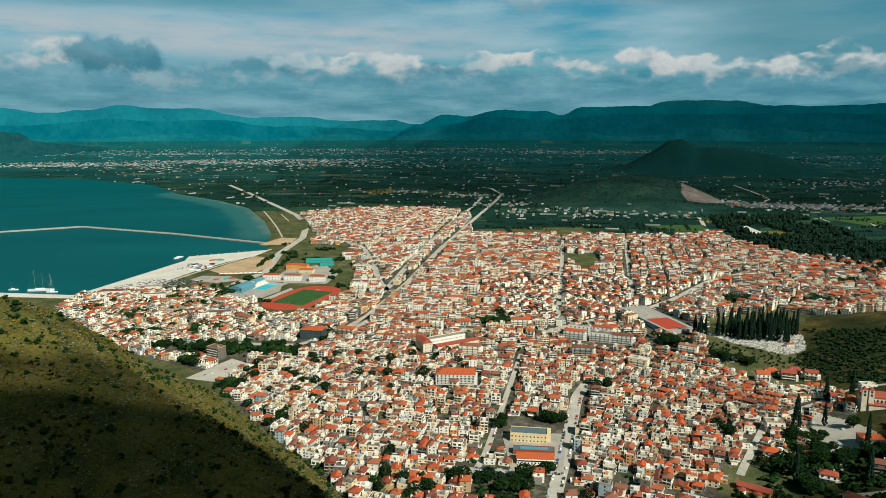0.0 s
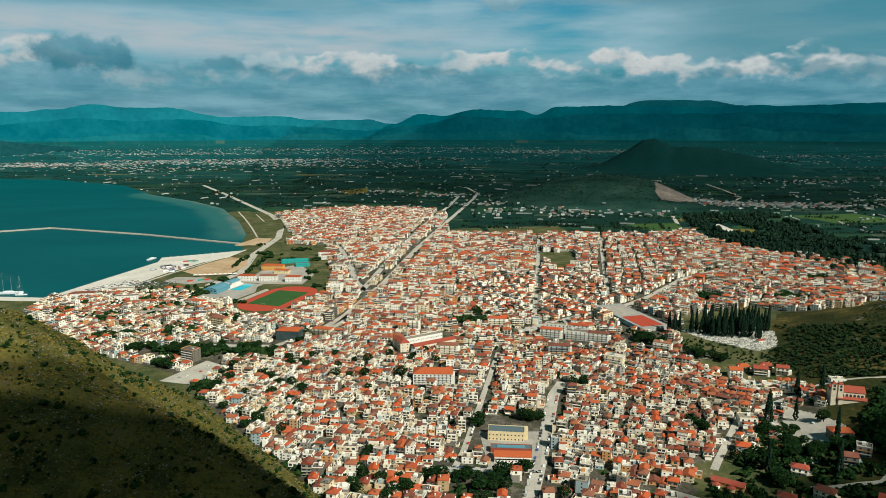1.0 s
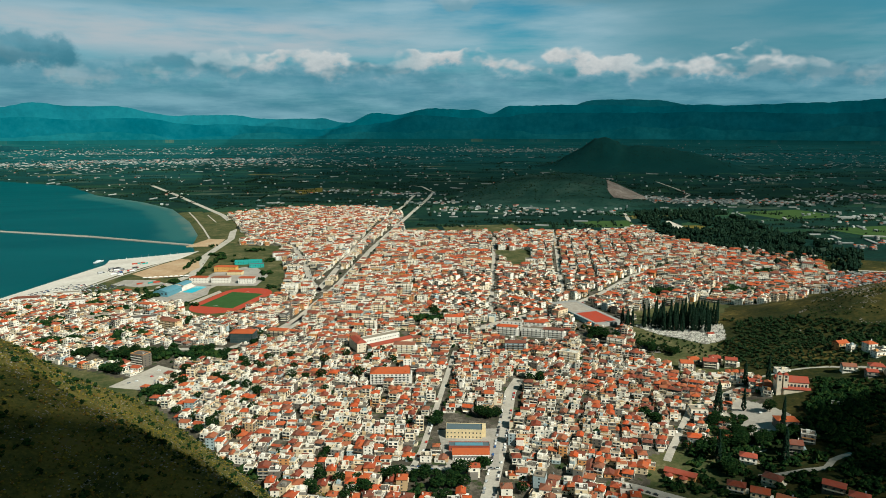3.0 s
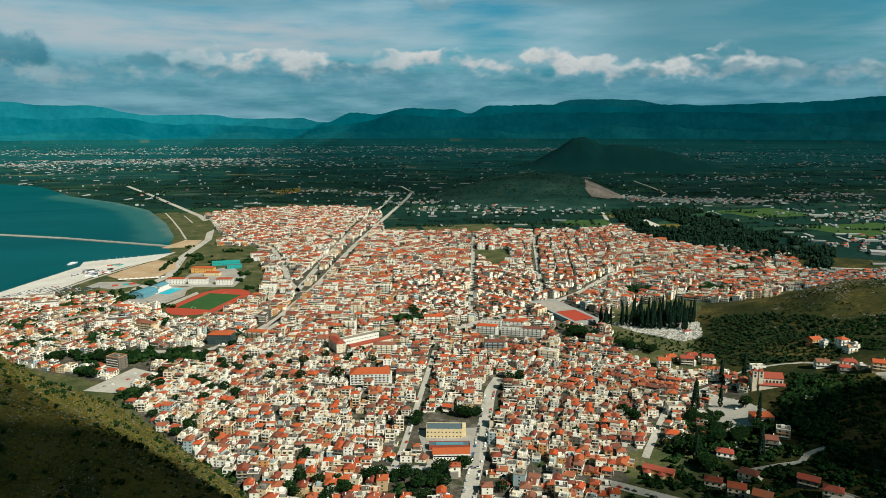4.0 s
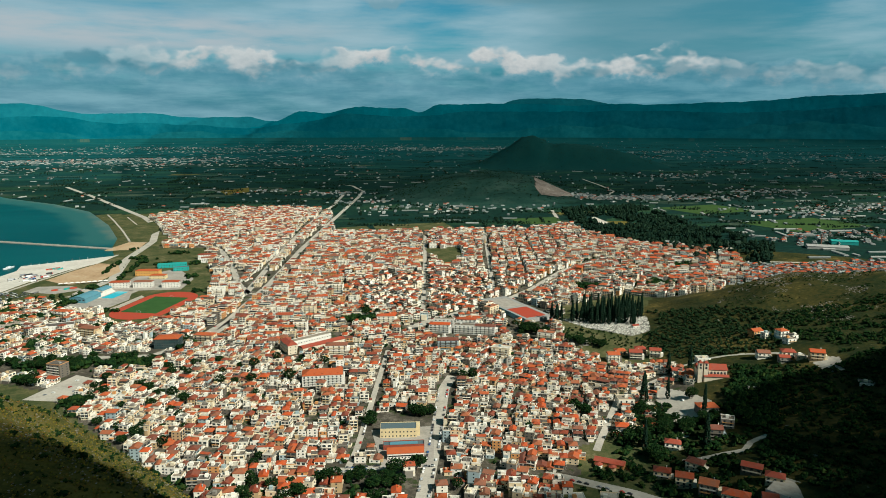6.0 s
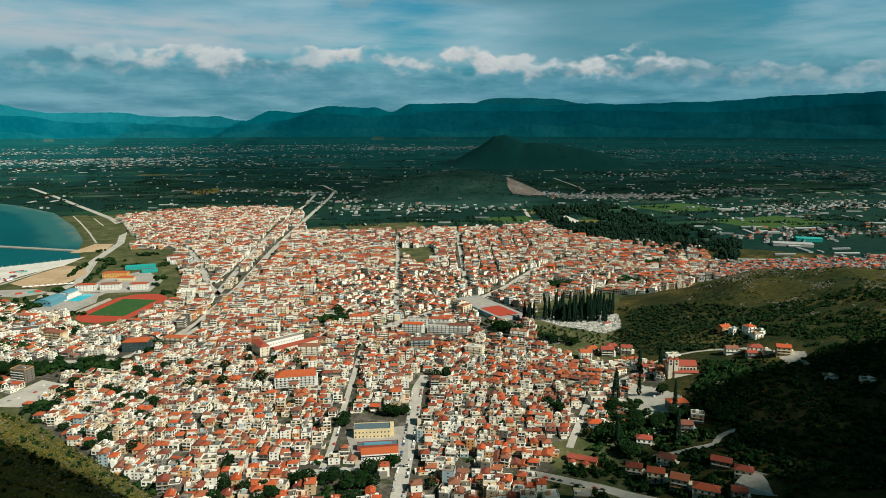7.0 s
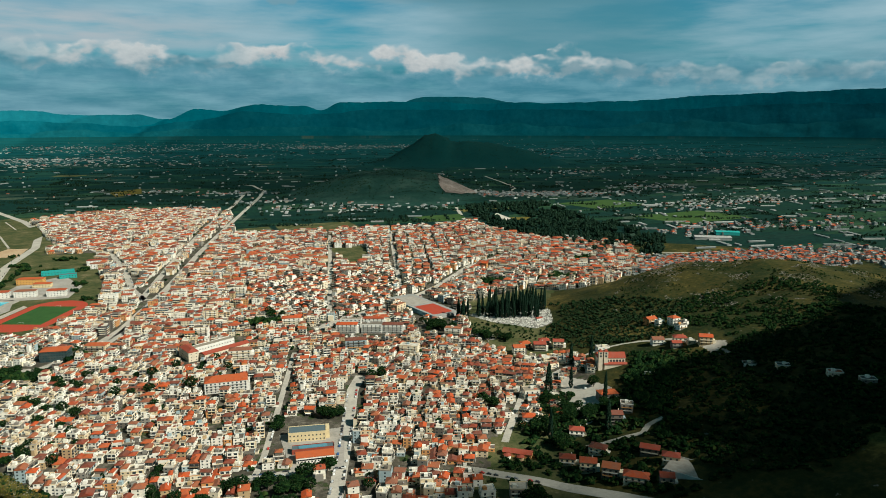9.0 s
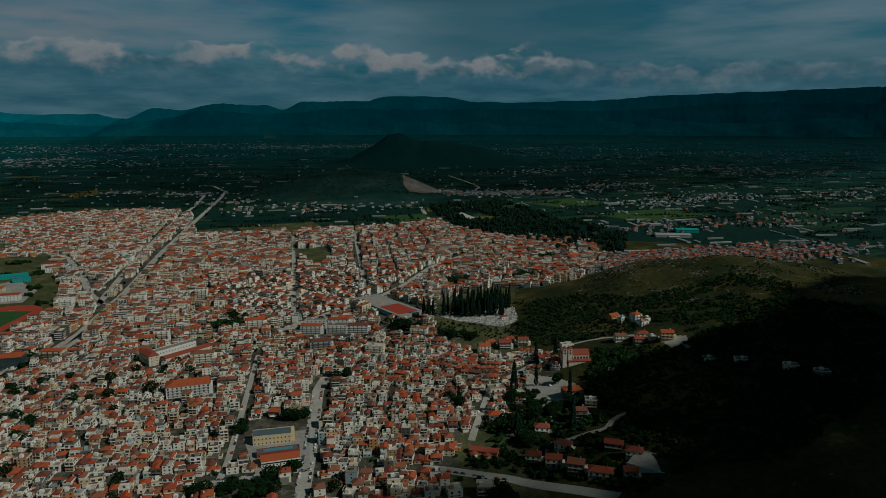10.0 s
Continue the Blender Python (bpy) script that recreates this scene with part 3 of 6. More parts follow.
# ---- building kit ----
class Pile:
    """Collects many small solids into one mesh."""

    def __init__(self):
        self.verts, self.faces, self.index = [], [], []

    def solid(self, points, faces, mat):
        k = len(self.verts)
        self.verts += points
        for f in faces:
            self.faces.append(tuple(k + i for i in f))
            self.index.append(mat)

    def box(self, at, turn, x0, x1, y0, y1, z0, z1, mat, bottom=False):
        c, s = turn
        pts = [(at[0] + x * c - y * s, at[1] + x * s + y * c, at[2] + z) for z in (z0, z1) for x, y in ((x0, y0), (x1, y0), (x1, y1), (x0, y1))]
        self.solid(pts, [(0, 1, 5, 4), (1, 2, 6, 5), (2, 3, 7, 6), (3, 0, 4, 7), (4, 5, 6, 7)] + ([(3, 2, 1, 0)] if bottom else []), mat)

    def hip(self, at, turn, x0, x1, y0, y1, z0, h, over, mat, gable=False):
        c, s = turn
        x0, x1, y0, y1 = x0 - over, x1 + over, y0 - over, y1 + over
        w, d = x1 - x0, y1 - y0
        if w >= d:
            k = 0 if gable else d / 2 * 0.9
            tops = [(x0 + k, (y0 + y1) / 2), (x1 - k, (y0 + y1) / 2)]
            faces = [(4, 5, 9, 8), (5, 6, 9), (6, 7, 8, 9), (7, 4, 8)]
        else:
            k = 0 if gable else w / 2 * 0.9
            tops = [((x0 + x1) / 2, y0 + k), ((x0 + x1) / 2, y1 - k)]
            faces = [(4, 5, 8), (5, 6, 9, 8), (6, 7, 9), (7, 4, 8, 9)]
        faces += [(3, 2, 1, 0), (0, 1, 5, 4), (1, 2, 6, 5), (2, 3, 7, 6), (3, 0, 4, 7)]
        square = ((x0, y0), (x1, y0), (x1, y1), (x0, y1))
        flat = [(x, y, z0) for x, y in square] + [(x, y, z0 + 0.18) for x, y in square] + [(x, y, z0 + 0.18 + h) for x, y in tops]
        self.solid([(at[0] + x * c - y * s, at[1] + x * s + y * c, at[2] + z) for x, y, z in flat], faces, mat)

    def tube(self, line, radii, sides, mat):
        """A tapered round bar along a line of points."""
        k = len(self.verts)
        for i, p in enumerate(line):
            p = Vector(p)
            way = (Vector(line[min(i + 1, len(line) - 1)]) - Vector(line[max(i - 1, 0)])).normalized()
            a = way.orthogonal().normalized()
            b = way.cross(a)
            for j in range(sides):
                q = 2 * math.pi * j / sides
                self.verts.append(tuple(p + radii[i] * (math.cos(q) * a + math.sin(q) * b)))
        for i in range(len(line) - 1):
            for j in range(sides):
                self.faces.append((k + i * sides + j, k + i * sides + (j + 1) % sides, k + (i + 1) * sides + (j + 1) % sides, k + (i + 1) * sides + j))
                self.index.append(mat)
        self.faces.append(tuple(k + (len(line) - 1) * sides + j for j in range(sides)))
        self.index.append(mat)

    def clump(self, at, rx, ry, rz, mat, rng, ragged=0.35):
        """A small ragged tuft with eight faces round a bent middle ring."""
        pts = [(0, 0, 1), (1, 0, 0.1), (0.1, 1, -0.1), (-1, 0, 0.1), (-0.1, -1, -0.1), (0, 0, -1)]
        q = rng.uniform(0, 6.28)
        c, s = math.cos(q), math.sin(q)
        made = []
        for x, y, z in pts:
            k = 1 + rng.uniform(-ragged, ragged)
            made.append((at[0] + (x * c - y * s) * rx * k, at[1] + (x * s + y * c) * ry * k, at[2] + z * rz * k))
        self.solid(made, [(0, 1, 2), (0, 2, 3), (0, 3, 4), (0, 4, 1), (5, 2, 1), (5, 3, 2), (5, 4, 3), (5, 1, 4)], mat)

    def done(self, name, mats, drawn_in=False):
        return link(name, [far(*v) for v in self.verts] if drawn_in else self.verts, self.faces, mats, self.index)


STRAIGHT = (1.0, 0.0)
HERE = (0.0, 0.0, 0.0)
WALL, TILE, DECK, GLASS = 0, 1, 2, 3
HOUSE_MATS = [M["wall"], M["tile"], M["deck"], M["glass"]]


def part(name, pile, mat, parent, label=""):
    ob = link(name, pile.verts, pile.faces, [mat] if not isinstance(mat, list) else mat, pile.index if isinstance(mat, list) else None)
    ob.parent = parent
    return tagged(ob, label)


def box_part(name, x0, x1, y0, y1, z0, z1, mat, parent, label=""):
    p = Pile()
    p.box(HERE, STRAIGHT, x0, x1, y0, y1, z0, z1, 0, True)
    return part(name, p, mat, parent, label)


def side_boxes(w, d, side, x0, x1, out0, out1):
    """Corners in plan of a box on one of the four sides: along x0..x1, from out0 to out1 beyond the wall."""
    if side == 0:
        return x0, x1, -d / 2 - out1, -d / 2 - out0
    if side == 1:
        return w / 2 + out0, w / 2 + out1, x0, x1
    if side == 2:
        return -x1, -x0, d / 2 + out0, d / 2 + out1
    return -w / 2 - out1, -w / 2 - out0, -x1, -x0


def building(name, w, d, floors, roof, mats, fh=3.1, sides=(0, 1, 2, 3), pitch=3.6, balconies=(), foot=4.0, extras=True, rise=0.24, glass=None, seed=1):
    """A house or block as a thing with its parts; roof: hip, gable or flat. mats: wall and roof."""
    rng = random.Random(seed)
    ob = new(name)
    h = floors * fh + 0.3
    box_part("wall", -w / 2, w / 2, -d / 2, d / 2, -foot, h, mats[0], ob)
    if roof == "flat":
        box_part("roof", -w / 2 + 0.22, w / 2 - 0.22, -d / 2 + 0.22, d / 2 - 0.22, h + 0.004, h + 0.09, mats[1], ob)
        p = Pile()
        for x0, x1, y0, y1 in ((-w / 2, w / 2, -d / 2, -d / 2 + 0.2), (-w / 2, w / 2, d / 2 - 0.2, d / 2), (-w / 2, -w / 2 + 0.2, -d / 2 + 0.2, d / 2 - 0.2), (w / 2 - 0.2, w / 2, -d / 2 + 0.2, d / 2 - 0.2)):
            p.box(HERE, STRAIGHT, x0, x1, y0, y1, h, h + 0.75, 0)
        part("parapet", p, mats[0], ob)
        if extras:
            sx, sy = rng.uniform(-w / 4, w / 4), rng.uniform(-d / 5, d / 5)
            box_part("stair_head", sx - 1.6, sx + 1.6, sy - 1.4, sy + 1.4, h + 0.1, h + 2.5, mats[0], ob)
            p = Pile()
            p.tube([(sx + 2.6, sy - 0.8, h + 1.15), (sx + 2.6, sy + 0.8, h + 1.15)], [0.32, 0.32], 8, 0)
            part("water_tank", p, M["hull"], ob, "white cylindrical rooftop water tank")
    else:
        p = Pile()
        p.hip(HERE, STRAIGHT, -w / 2, w / 2, -d / 2, d / 2, h + 0.004, min(w, d) * rise, 0.5, 0, roof == "gable")
        part("roof", p, mats[1], ob)
        if extras:
            p = Pile()
            p.box(HERE, STRAIGHT, w / 2, w / 2 + 2.8, -d / 2 + 1, d / 2 - 2, -foot, max(1, floors - 1) * fh - 0.3, 0)
            p.box(HERE, STRAIGHT, w / 2, w / 2 + 2.8, -d / 2 + 1, -d / 2 + 1.15, max(1, floors - 1) * fh - 0.3, max(1, floors - 1) * fh + 0.5, 0)
            part("side_wing", p, mats[0], ob)
            box_part("chimney", w * 0.22, w * 0.22 + 0.8, d * 0.12, d * 0.12 + 0.8, h + 0.5, h + min(w, d) * rise + 0.9, mats[0], ob)
    for side in sides:
        span = w if side % 2 == 0 else d
        count = max(1, int(span / pitch))
        for k in range(floors):
            open_floor = side in balconies and k > 0
            if open_floor:
                x0, x1, y0, y1 = side_boxes(w, d, side, -span * 0.44, span * 0.44, 0.0, 1.3)
                p = Pile()
                p.box(HERE, STRAIGHT, x0, x1, y0, y1, k * fh - 0.1, k * fh + 0.08, 0, True)
                x0, x1, y0, y1 = side_boxes(w, d, side, -span * 0.44, span * 0.44, 1.2, 1.3)
                p.box(HERE, STRAIGHT, x0, x1, y0, y1, k * fh + 0.08, k * fh + 0.95, 0)
                part("balcony", p, mats[0], ob)
            for i in range(count):
                cx = (i + 0.5) / count * span - span / 2
                half = 0.9 if open_floor else 0.62
                x0, x1, y0, y1 = side_boxes(w, d, side, cx - half, cx + half, 0.0, 0.05)
                box_part("window", x0, x1, y0, y1, k * fh + (0.15 if open_floor else 1.0), k * fh + 2.35, glass or M["glass"], ob)
    return ob


def set_down(ob, x, y, deg, z=None):
    ob.matrix_basis = pose(x, y, height(x, y) if z is None else z, 0, 0, deg)
    return ob


def house(pile, x, y, z, angle, w, d, floors, tiled, rng, detail=True, sides=(0, 1, 2, 3)):
    """A house that goes into a joined mesh."""
    turn = (math.cos(angle), math.sin(angle))
    at = (x, y, z)
    fh = 2.9
    h = floors * fh + 0.3
    pile.box(at, turn, -w / 2, w / 2, -d / 2, d / 2, -6.0, h, WALL)
    if rng.random() < 0.55:
        # a lower wing with its own roof
        s = rng.choice((-1, 1))
        x0, x1 = (w / 2, w / 2 + rng.uniform(2, 4)) if s > 0 else (-w / 2 - rng.uniform(2, 4), -w / 2)
        y0 = -d / 2 + rng.uniform(-1.5, 2)
        y1 = y0 + rng.uniform(4, 8)
        low = max(1, floors - rng.randrange(1, 3)) * fh - rng.uniform(0, 0.6)
        pile.box(at, turn, x0, x1, y0, y1, -6, low, WALL)
        if rng.random() < 0.5:
            pile.hip(at, turn, x0, x1, y0, y1, low + 0.02, 1.0, 0.3, TILE)
        else:
            pile.box(at, turn, x0 + 0.2, x1 - 0.2, y0 + 0.2, y1 - 0.2, low, low + 0.06, DECK)
    if rng.random() < 0.4:
        # a lean-to at the back, a storey lower, with a wall round its terrace
        low = max(1, floors - 1) * fh - 0.2
        x0, x1 = sorted((-w / 2 + rng.uniform(0, 2), w / 2 - rng.uniform(0, 4)))
        y1 = d / 2 + rng.uniform(2, 3.5)
        pile.box(at, turn, x0, x1, d / 2 + 0.01, y1, -6, low, WALL)
        pile.box(at, turn, x0 + 0.2, x1 - 0.2, d / 2 + 0.02, y1 - 0.2, low, low + 0.05, DECK)
        pile.box(at, turn, x0, x1, y1 - 0.15, y1, low, low + 0.9, WALL)
    if rng.random() < 0.25:
        # an awning or pergola over the yard
        y0 = -d / 2 - rng.uniform(2.5, 4)
        pile.box(at, turn, -w * 0.3, w * 0.3, y0, -d / 2 - 0.02, 2.6, 2.75, rng.choice((TILE, DECK, WALL)), True)
        for k in (-0.29, 0.27):
            pile.box(at, turn, w * k, w * k + 0.15, y0, y0 + 0.15, -2, 2.6, WALL)
    if tiled and w > 7.5 and rng.random() < 0.45:
        # tiles over one part, a walled terrace over the other
        cut = rng.uniform(-0.1, 0.25) * w * rng.choice((-1, 1))
        a0, a1, b0, b1 = (-w / 2, cut, cut, w / 2) if rng.random() < 0.5 else (cut, w / 2, -w / 2, cut)
        top = h + rng.choice((0.0, 0.0, 2.6))
        if top > h:
            pile.box(at, turn, a0, a1, -d / 2, d / 2, h, top, WALL)
        pile.hip(at, turn, a0, a1, -d / 2, d / 2, top + 0.02, min(abs(a1 - a0), d) * 0.26, 0.35, TILE, rng.random() < 0.4)
        pile.box(at, turn, b0 + 0.2, b1 - 0.2, -d / 2 + 0.2, d / 2 - 0.2, h, h + 0.05, DECK)
        for y0, y1 in ((-d / 2, -d / 2 + 0.18), (d / 2 - 0.18, d / 2)):
            pile.box(at, turn, b0, b1, y0, y1, h, h + 0.85, WALL)
    elif tiled:
        pile.hip(at, turn, -w / 2, w / 2, -d / 2, d / 2, h + 0.02, min(w, d) * 0.24, 0.45, TILE, rng.random() < 0.4)
    else:
        pile.box(at, turn, -w / 2 + 0.25, w / 2 - 0.25, -d / 2 + 0.25, d / 2 - 0.25, h, h + 0.05, DECK)
        for x0, x1, y0, y1 in ((-w / 2, w / 2, -d / 2, -d / 2 + 0.2), (-w / 2, w / 2, d / 2 - 0.2, d / 2), (-w / 2, -w / 2 + 0.2, -d / 2 + 0.2, d / 2 - 0.2), (w / 2 - 0.2, w / 2, -d / 2 + 0.2, d / 2 - 0.2)):
            pile.box(at, turn, x0, x1, y0, y1, h, h + 0.7, WALL)
        sx, sy = rng.uniform(-w / 2 + 2, w / 2 - 2), rng.uniform(-d / 2 + 2, d / 2 - 2)
        if rng.random() < 0.35 and w > 9:
            # a set-back top storey under tiles
            k0, k1 = -w / 2 + w * 0.15, w / 2 - w * rng.uniform(0.15, 0.4)
            pile.box(at, turn, k0, k1, -d / 2 + 2.2, d / 2 - 0.6, h + 0.05, h + 2.7, WALL)
            pile.hip(at, turn, k0, k1, -d / 2 + 2.2, d / 2 - 0.6, h + 2.72, 1.5, 0.4, TILE)
        else:
            pile.box(at, turn, sx - 1.6, sx + 1.6, sy - 1.4, sy + 1.4, h + 0.05, h + 2.5, WALL)
        for _ in range(rng.randrange(3)):
            tx, ty = rng.uniform(-w / 2 + 1, w / 2 - 1), rng.uniform(-d / 2 + 1, d / 2 - 1)
            pile.box(at, turn, tx - 0.6, tx + 0.6, ty - 0.35, ty + 0.35, h + 0.3, h + 1.2, rng.choice((WALL, GLASS, DECK)))
    if not detail:
        return
    for side in sides:
        half, out = (w / 2, d / 2) if side % 2 == 0 else (d / 2, w / 2)
        a2 = angle + side * math.pi / 2
        t2 = (math.cos(a2), math.sin(a2))
        count = max(1, int(half * 2 / 3.4))
        balcony = side == 0 or rng.random() < 0.4
        for k in range(floors):
            zb = k * fh
            if balcony and k > 0:
                pile.box(at, t2, -half * 0.9, half * 0.9, -out - 1.3, -out, zb - 0.1, zb + 0.08, WALL, True)
                pile.box(at, t2, -half * 0.9, half * 0.9, -out - 1.3, -out - 1.2, zb + 0.08, zb + 0.95, WALL)
            for i in range(count):
                cx = (i + 0.5) / count * 2 * half - half
                tall = balcony and k > 0
                z0, z1 = (zb + 0.1, zb + 2.4) if tall else (zb + 1.0, zb + 2.3)
                ww = min(1.45, half / count * 0.86) if tall else 0.7
                pile.box(at, t2, cx - ww, cx + ww, -out - 0.05, -out, z0, z1, GLASS)


# ---- streets and open ground ----
M["yard"] = patchy("yard_paving", [(0.22, 0.21, 0.18), (0.34, 0.31, 0.27), (0.42, 0.39, 0.34)], 25.0, 8.0)
ROADS = [
    ("road", "pale main avenue through the town", [(-173, 1212), (-108, 1244), (-60, 1629), (8, 2085), (105, 2590), (170, 3000)], 12),
    ("road", "wide straight avenue running out to the plain", [(-150, 1000), (-120, 1080), (-67, 1330), (-8, 1697), (89, 2200), (223, 2881), (262, 3124), (237, 3421), (186, 3494)], 13),
    ("road", "broad street with parked cars beside the school", [(70, 450), (87, 514), (113, 604), (150, 742), (168, 780)], 13),
    ("road", "narrow town street", [(30, 575), (39, 603), (56, 677), (104, 892)], 6),
    ("road", "cross street in front of the school hall", [(-20, 575), (30, 572), (105, 567)], 9),
    ("road", "wide road beside the covered canal", [(150, 990), (179, 1013), (265, 1073), (355, 1136), (409, 1191), (520, 1330), (760, 1520)], 18),
    ("road", "curving town street", [(-249, 1799), (-199, 1725), (-152, 1508), (-126, 1339), (-100, 1250)], 12),
    ("road", "pale cross avenue in the old quarter", [(-330, 940), (-200, 930), (-130, 1020), (-110, 1100)], 10),
    ("road", "straight residential street", [(180, 1060), (260, 1500), (330, 1900)], 8),
    ("road", "straight residential street", [(330, 1180), (420, 1560), (500, 1900)], 8),
    ("road", "coastal road along the shore", [(-408, 1288), (-369, 1425), (-391, 1641), (-382, 1880), (-422, 2148), (-506, 2384), (-686, 2761), (-875, 3159), (-1103, 3614)], 18),
    ("road", "pale lane climbing to the church", [(258, 563), (268, 579), (335, 679), (386, 709), (414, 719)], 7),
    ("road", "curving road below the villas", [(196, 530), (211, 522), (235, 503), (261, 483), (279, 458), (294, 434), (310, 405)], 12),
    ("road", "steep lane between villas", [(320, 520), (334, 514), (356, 512), (372, 505), (382, 518), (400, 517)], 6),
    ("road", "lane past the hillside houses", [(440, 735), (480, 735), (520, 715), (535, 690), (550, 650), (560, 628)], 5),
    ("road", "narrow sandy track along the shore", [(-440, 1890), (-500, 2080), (-575, 2300), (-640, 2480)], 5),
    ("road", "narrow sandy track across the shore scrub", [(-420, 1960), (-480, 2180), (-560, 2400)], 4),
    ("road", "road between the town and the wood", [(610, 1890), (730, 1960), (800, 2120), (850, 2300)], 12),
    ("road", "country road across the plain", [(1130, 2550), (1360, 2900), (1430, 3200), (1500, 3600)], 10),
    ("road", "service road behind the quay", [(-590, 1225), (-545, 1300), (-512, 1420), (-470, 1545), (-435, 1640), (-425, 1700)], 7),
    ("road", "road behind the knoll", [(640, 1330), (800, 1340), (1000, 1330), (1250, 1250), (1500, 1150)], 10),
]
KEEP_OUT = [
    [(-420, 1280), (-400, 1190), (-330, 1180), (-290, 1090), (-235, 1085), (-170, 1200), (-165, 1330), (-195, 1500), (-230, 1760), (-440, 1800)],
    [(-760, 1225), (-420, 1265), (-440, 1800), (-640, 1600)],
    [(58, 562), (106, 562), (118, 690), (56, 690)],
    [(-35, 875), (60, 915), (48, 985), (-45, 940)],
    [(-16, 765), (46, 762), (46, 808), (-14, 810)],
    [(-212, 945), (-160, 940), (-165, 990), (-214, 995)],
    [(165, 930), (262, 905), (282, 992), (180, 1000)],
    [(290, 1125), (345, 1150), (385, 1010), (362, 960), (300, 985)],
    [(-310, 800), (-255, 785), (-240, 850), (-275, 875)],
    [(-400, 900), (-300, 880), (-180, 880), (-180, 925), (-300, 935), (-400, 940)],
    [(20, 520), (80, 520), (80, 575), (20, 580)],
    [(280, 900), (340, 900), (345, 960), (285, 970)],
    [(282, 1640), (372, 1650), (345, 1490), (290, 1400)],
    [(288, 552), (330, 550), (360, 640), (305, 628)],
    [(380, 590), (420, 590), (420, 690), (370, 690)],
]
GROVES = [(513, 1183), (645, 1175), (783, 1317), (649, 1176), (80, 1037)]
KEEP_OUT += [[(x - 24, y - 18), (x + 24, y - 18), (x + 24, y + 18), (x - 24, y + 18)] for x, y in GROVES]


def ribbon(name, label, line, width, mat, lift=0.12):
    """A road laid on the ground, cut into short lengths."""
    pts = []
    for (ax, ay), (bx, by) in zip(line, line[1:]):
        n = max(1, int(math.hypot(bx - ax, by - ay) / 8))
        pts += [(ax + (bx - ax) * i / n, ay + (by - ay) * i / n) for i in range(n)]
    pts.append(line[-1])
    smooth_pts = [pts[0]]
    for a, b, c in zip(pts, pts[1:], pts[2:]):
        smooth_pts.append(((a[0] + 2 * b[0] + c[0]) / 4, (a[1] + 2 * b[1] + c[1]) / 4))
    smooth_pts.append(pts[-1])
    verts, faces = [], []
    for i, (x, y) in enumerate(smooth_pts):
        a, b = smooth_pts[max(i - 1, 0)], smooth_pts[min(i + 1, len(smooth_pts) - 1)]
        dx, dy = b[0] - a[0], b[1] - a[1]
        k = math.hypot(dx, dy)
        nx, ny = -dy / k, dx / k
        level = height(x, y)
        for s in (-0.5, 0.5):
            qx, qy = x + nx * width * s, y + ny * width * s
            z = max(level - 0.5, height(qx, qy)) + lift
            verts += [far(qx, qy, z), far(qx, qy, z - 1.5)]
    for i in range(len(smooth_pts) - 1):
        k = i * 4
        faces += [(k, k + 2, k + 6, k + 4), (k + 1, k, k + 4, k + 5), (k + 2, k + 3, k + 7, k + 6)]
    return tagged(link(name, verts, faces, [mat]), label, "road", kind="structure")


def sheet(name, label, poly, mat, lift=0.1, category="ground"):
    """A flat patch of made ground with an edge."""
    level = max(height(x, y) for x, y in poly)
    n = len(poly)
    verts = [far(x, y, level + lift) for x, y in poly] + [far(x, y, level - 2.0) for x, y in poly]
    faces = [tuple(range(n))] + [(i, n + i, n + (i + 1) % n, (i + 1) % n) for i in range(n)]
    area = sum(poly[i][0] * poly[(i + 1) % n][1] - poly[(i + 1) % n][0] * poly[i][1] for i in range(n))
    if area < 0:
        faces[0] = tuple(reversed(faces[0]))
    return tagged(link(name, verts, faces, [mat]), label, category, kind="structure")


def drape(name, label, poly, mat, lift=0.15, step=2.0):
    """A patch of ground cover that follows the slope."""
    xs, ys = [p[0] for p in poly], [p[1] for p in poly]
    verts, faces = [], []
    x = min(xs)
    while x < max(xs):
        y = min(ys)
        while y < max(ys):
            if inside(poly, x + step / 2, y + step / 2):
                k = len(verts)
                verts += [far(px, py, height(px, py) + lift) for px, py in ((x, y), (x + step, y), (x + step, y + step), (x, y + step))]
                faces.append((k, k + 1, k + 2, k + 3))
            y += step
        x += step
    return tagged(link(name, verts, faces, [mat]), label, "ground", kind="structure")


for name, label, line, width in ROADS:
    ribbon(name, label, line, width, M["road"])
sheet("pavement", "pale gravel car park among trees", [(-310, 800), (-262, 785), (-245, 850), (-275, 872)], M["road"])
drape("pavement", "pale paved square before the church", [(392, 690), (408, 650), (410, 622), (385, 592), (362, 592), (350, 560), (338, 562), (360, 620), (372, 670)], M["road"], 0.15)
drape("pavement", "pale quarried face on the low hill", QUARRY, M["cut"], 1.5, 8.0)
sheet("pavement", "bare excavated ground on the quay side", [(-492, 1440), (-440, 1390), (-390, 1410), (-372, 1500), (-395, 1580), (-438, 1600), (-470, 1520)], M["earth"], 0.2)
sheet("pavement", "pale rolled gravel lot behind the quay", [(-500, 1345), (-440, 1318), (-398, 1345), (-430, 1380), (-488, 1385)], M["yard"], 0.25)
sheet("pavement", "pale paved yard round the school", [(58, 648), (60, 566), (105, 566), (112, 600), (121, 646)], M["yard"], 0.14)
sheet("pavement", "grassy waste ground behind the quay", [(-445, 1260), (-405, 1300), (-425, 1390), (-505, 1350), (-540, 1290)], M["grass"], 0.15)
sheet("pavement", "grass field beside the shore road", [(-425, 1900), (-400, 2080), (-450, 2280), (-500, 2200), (-470, 2000)], M["grass"], 0.15)
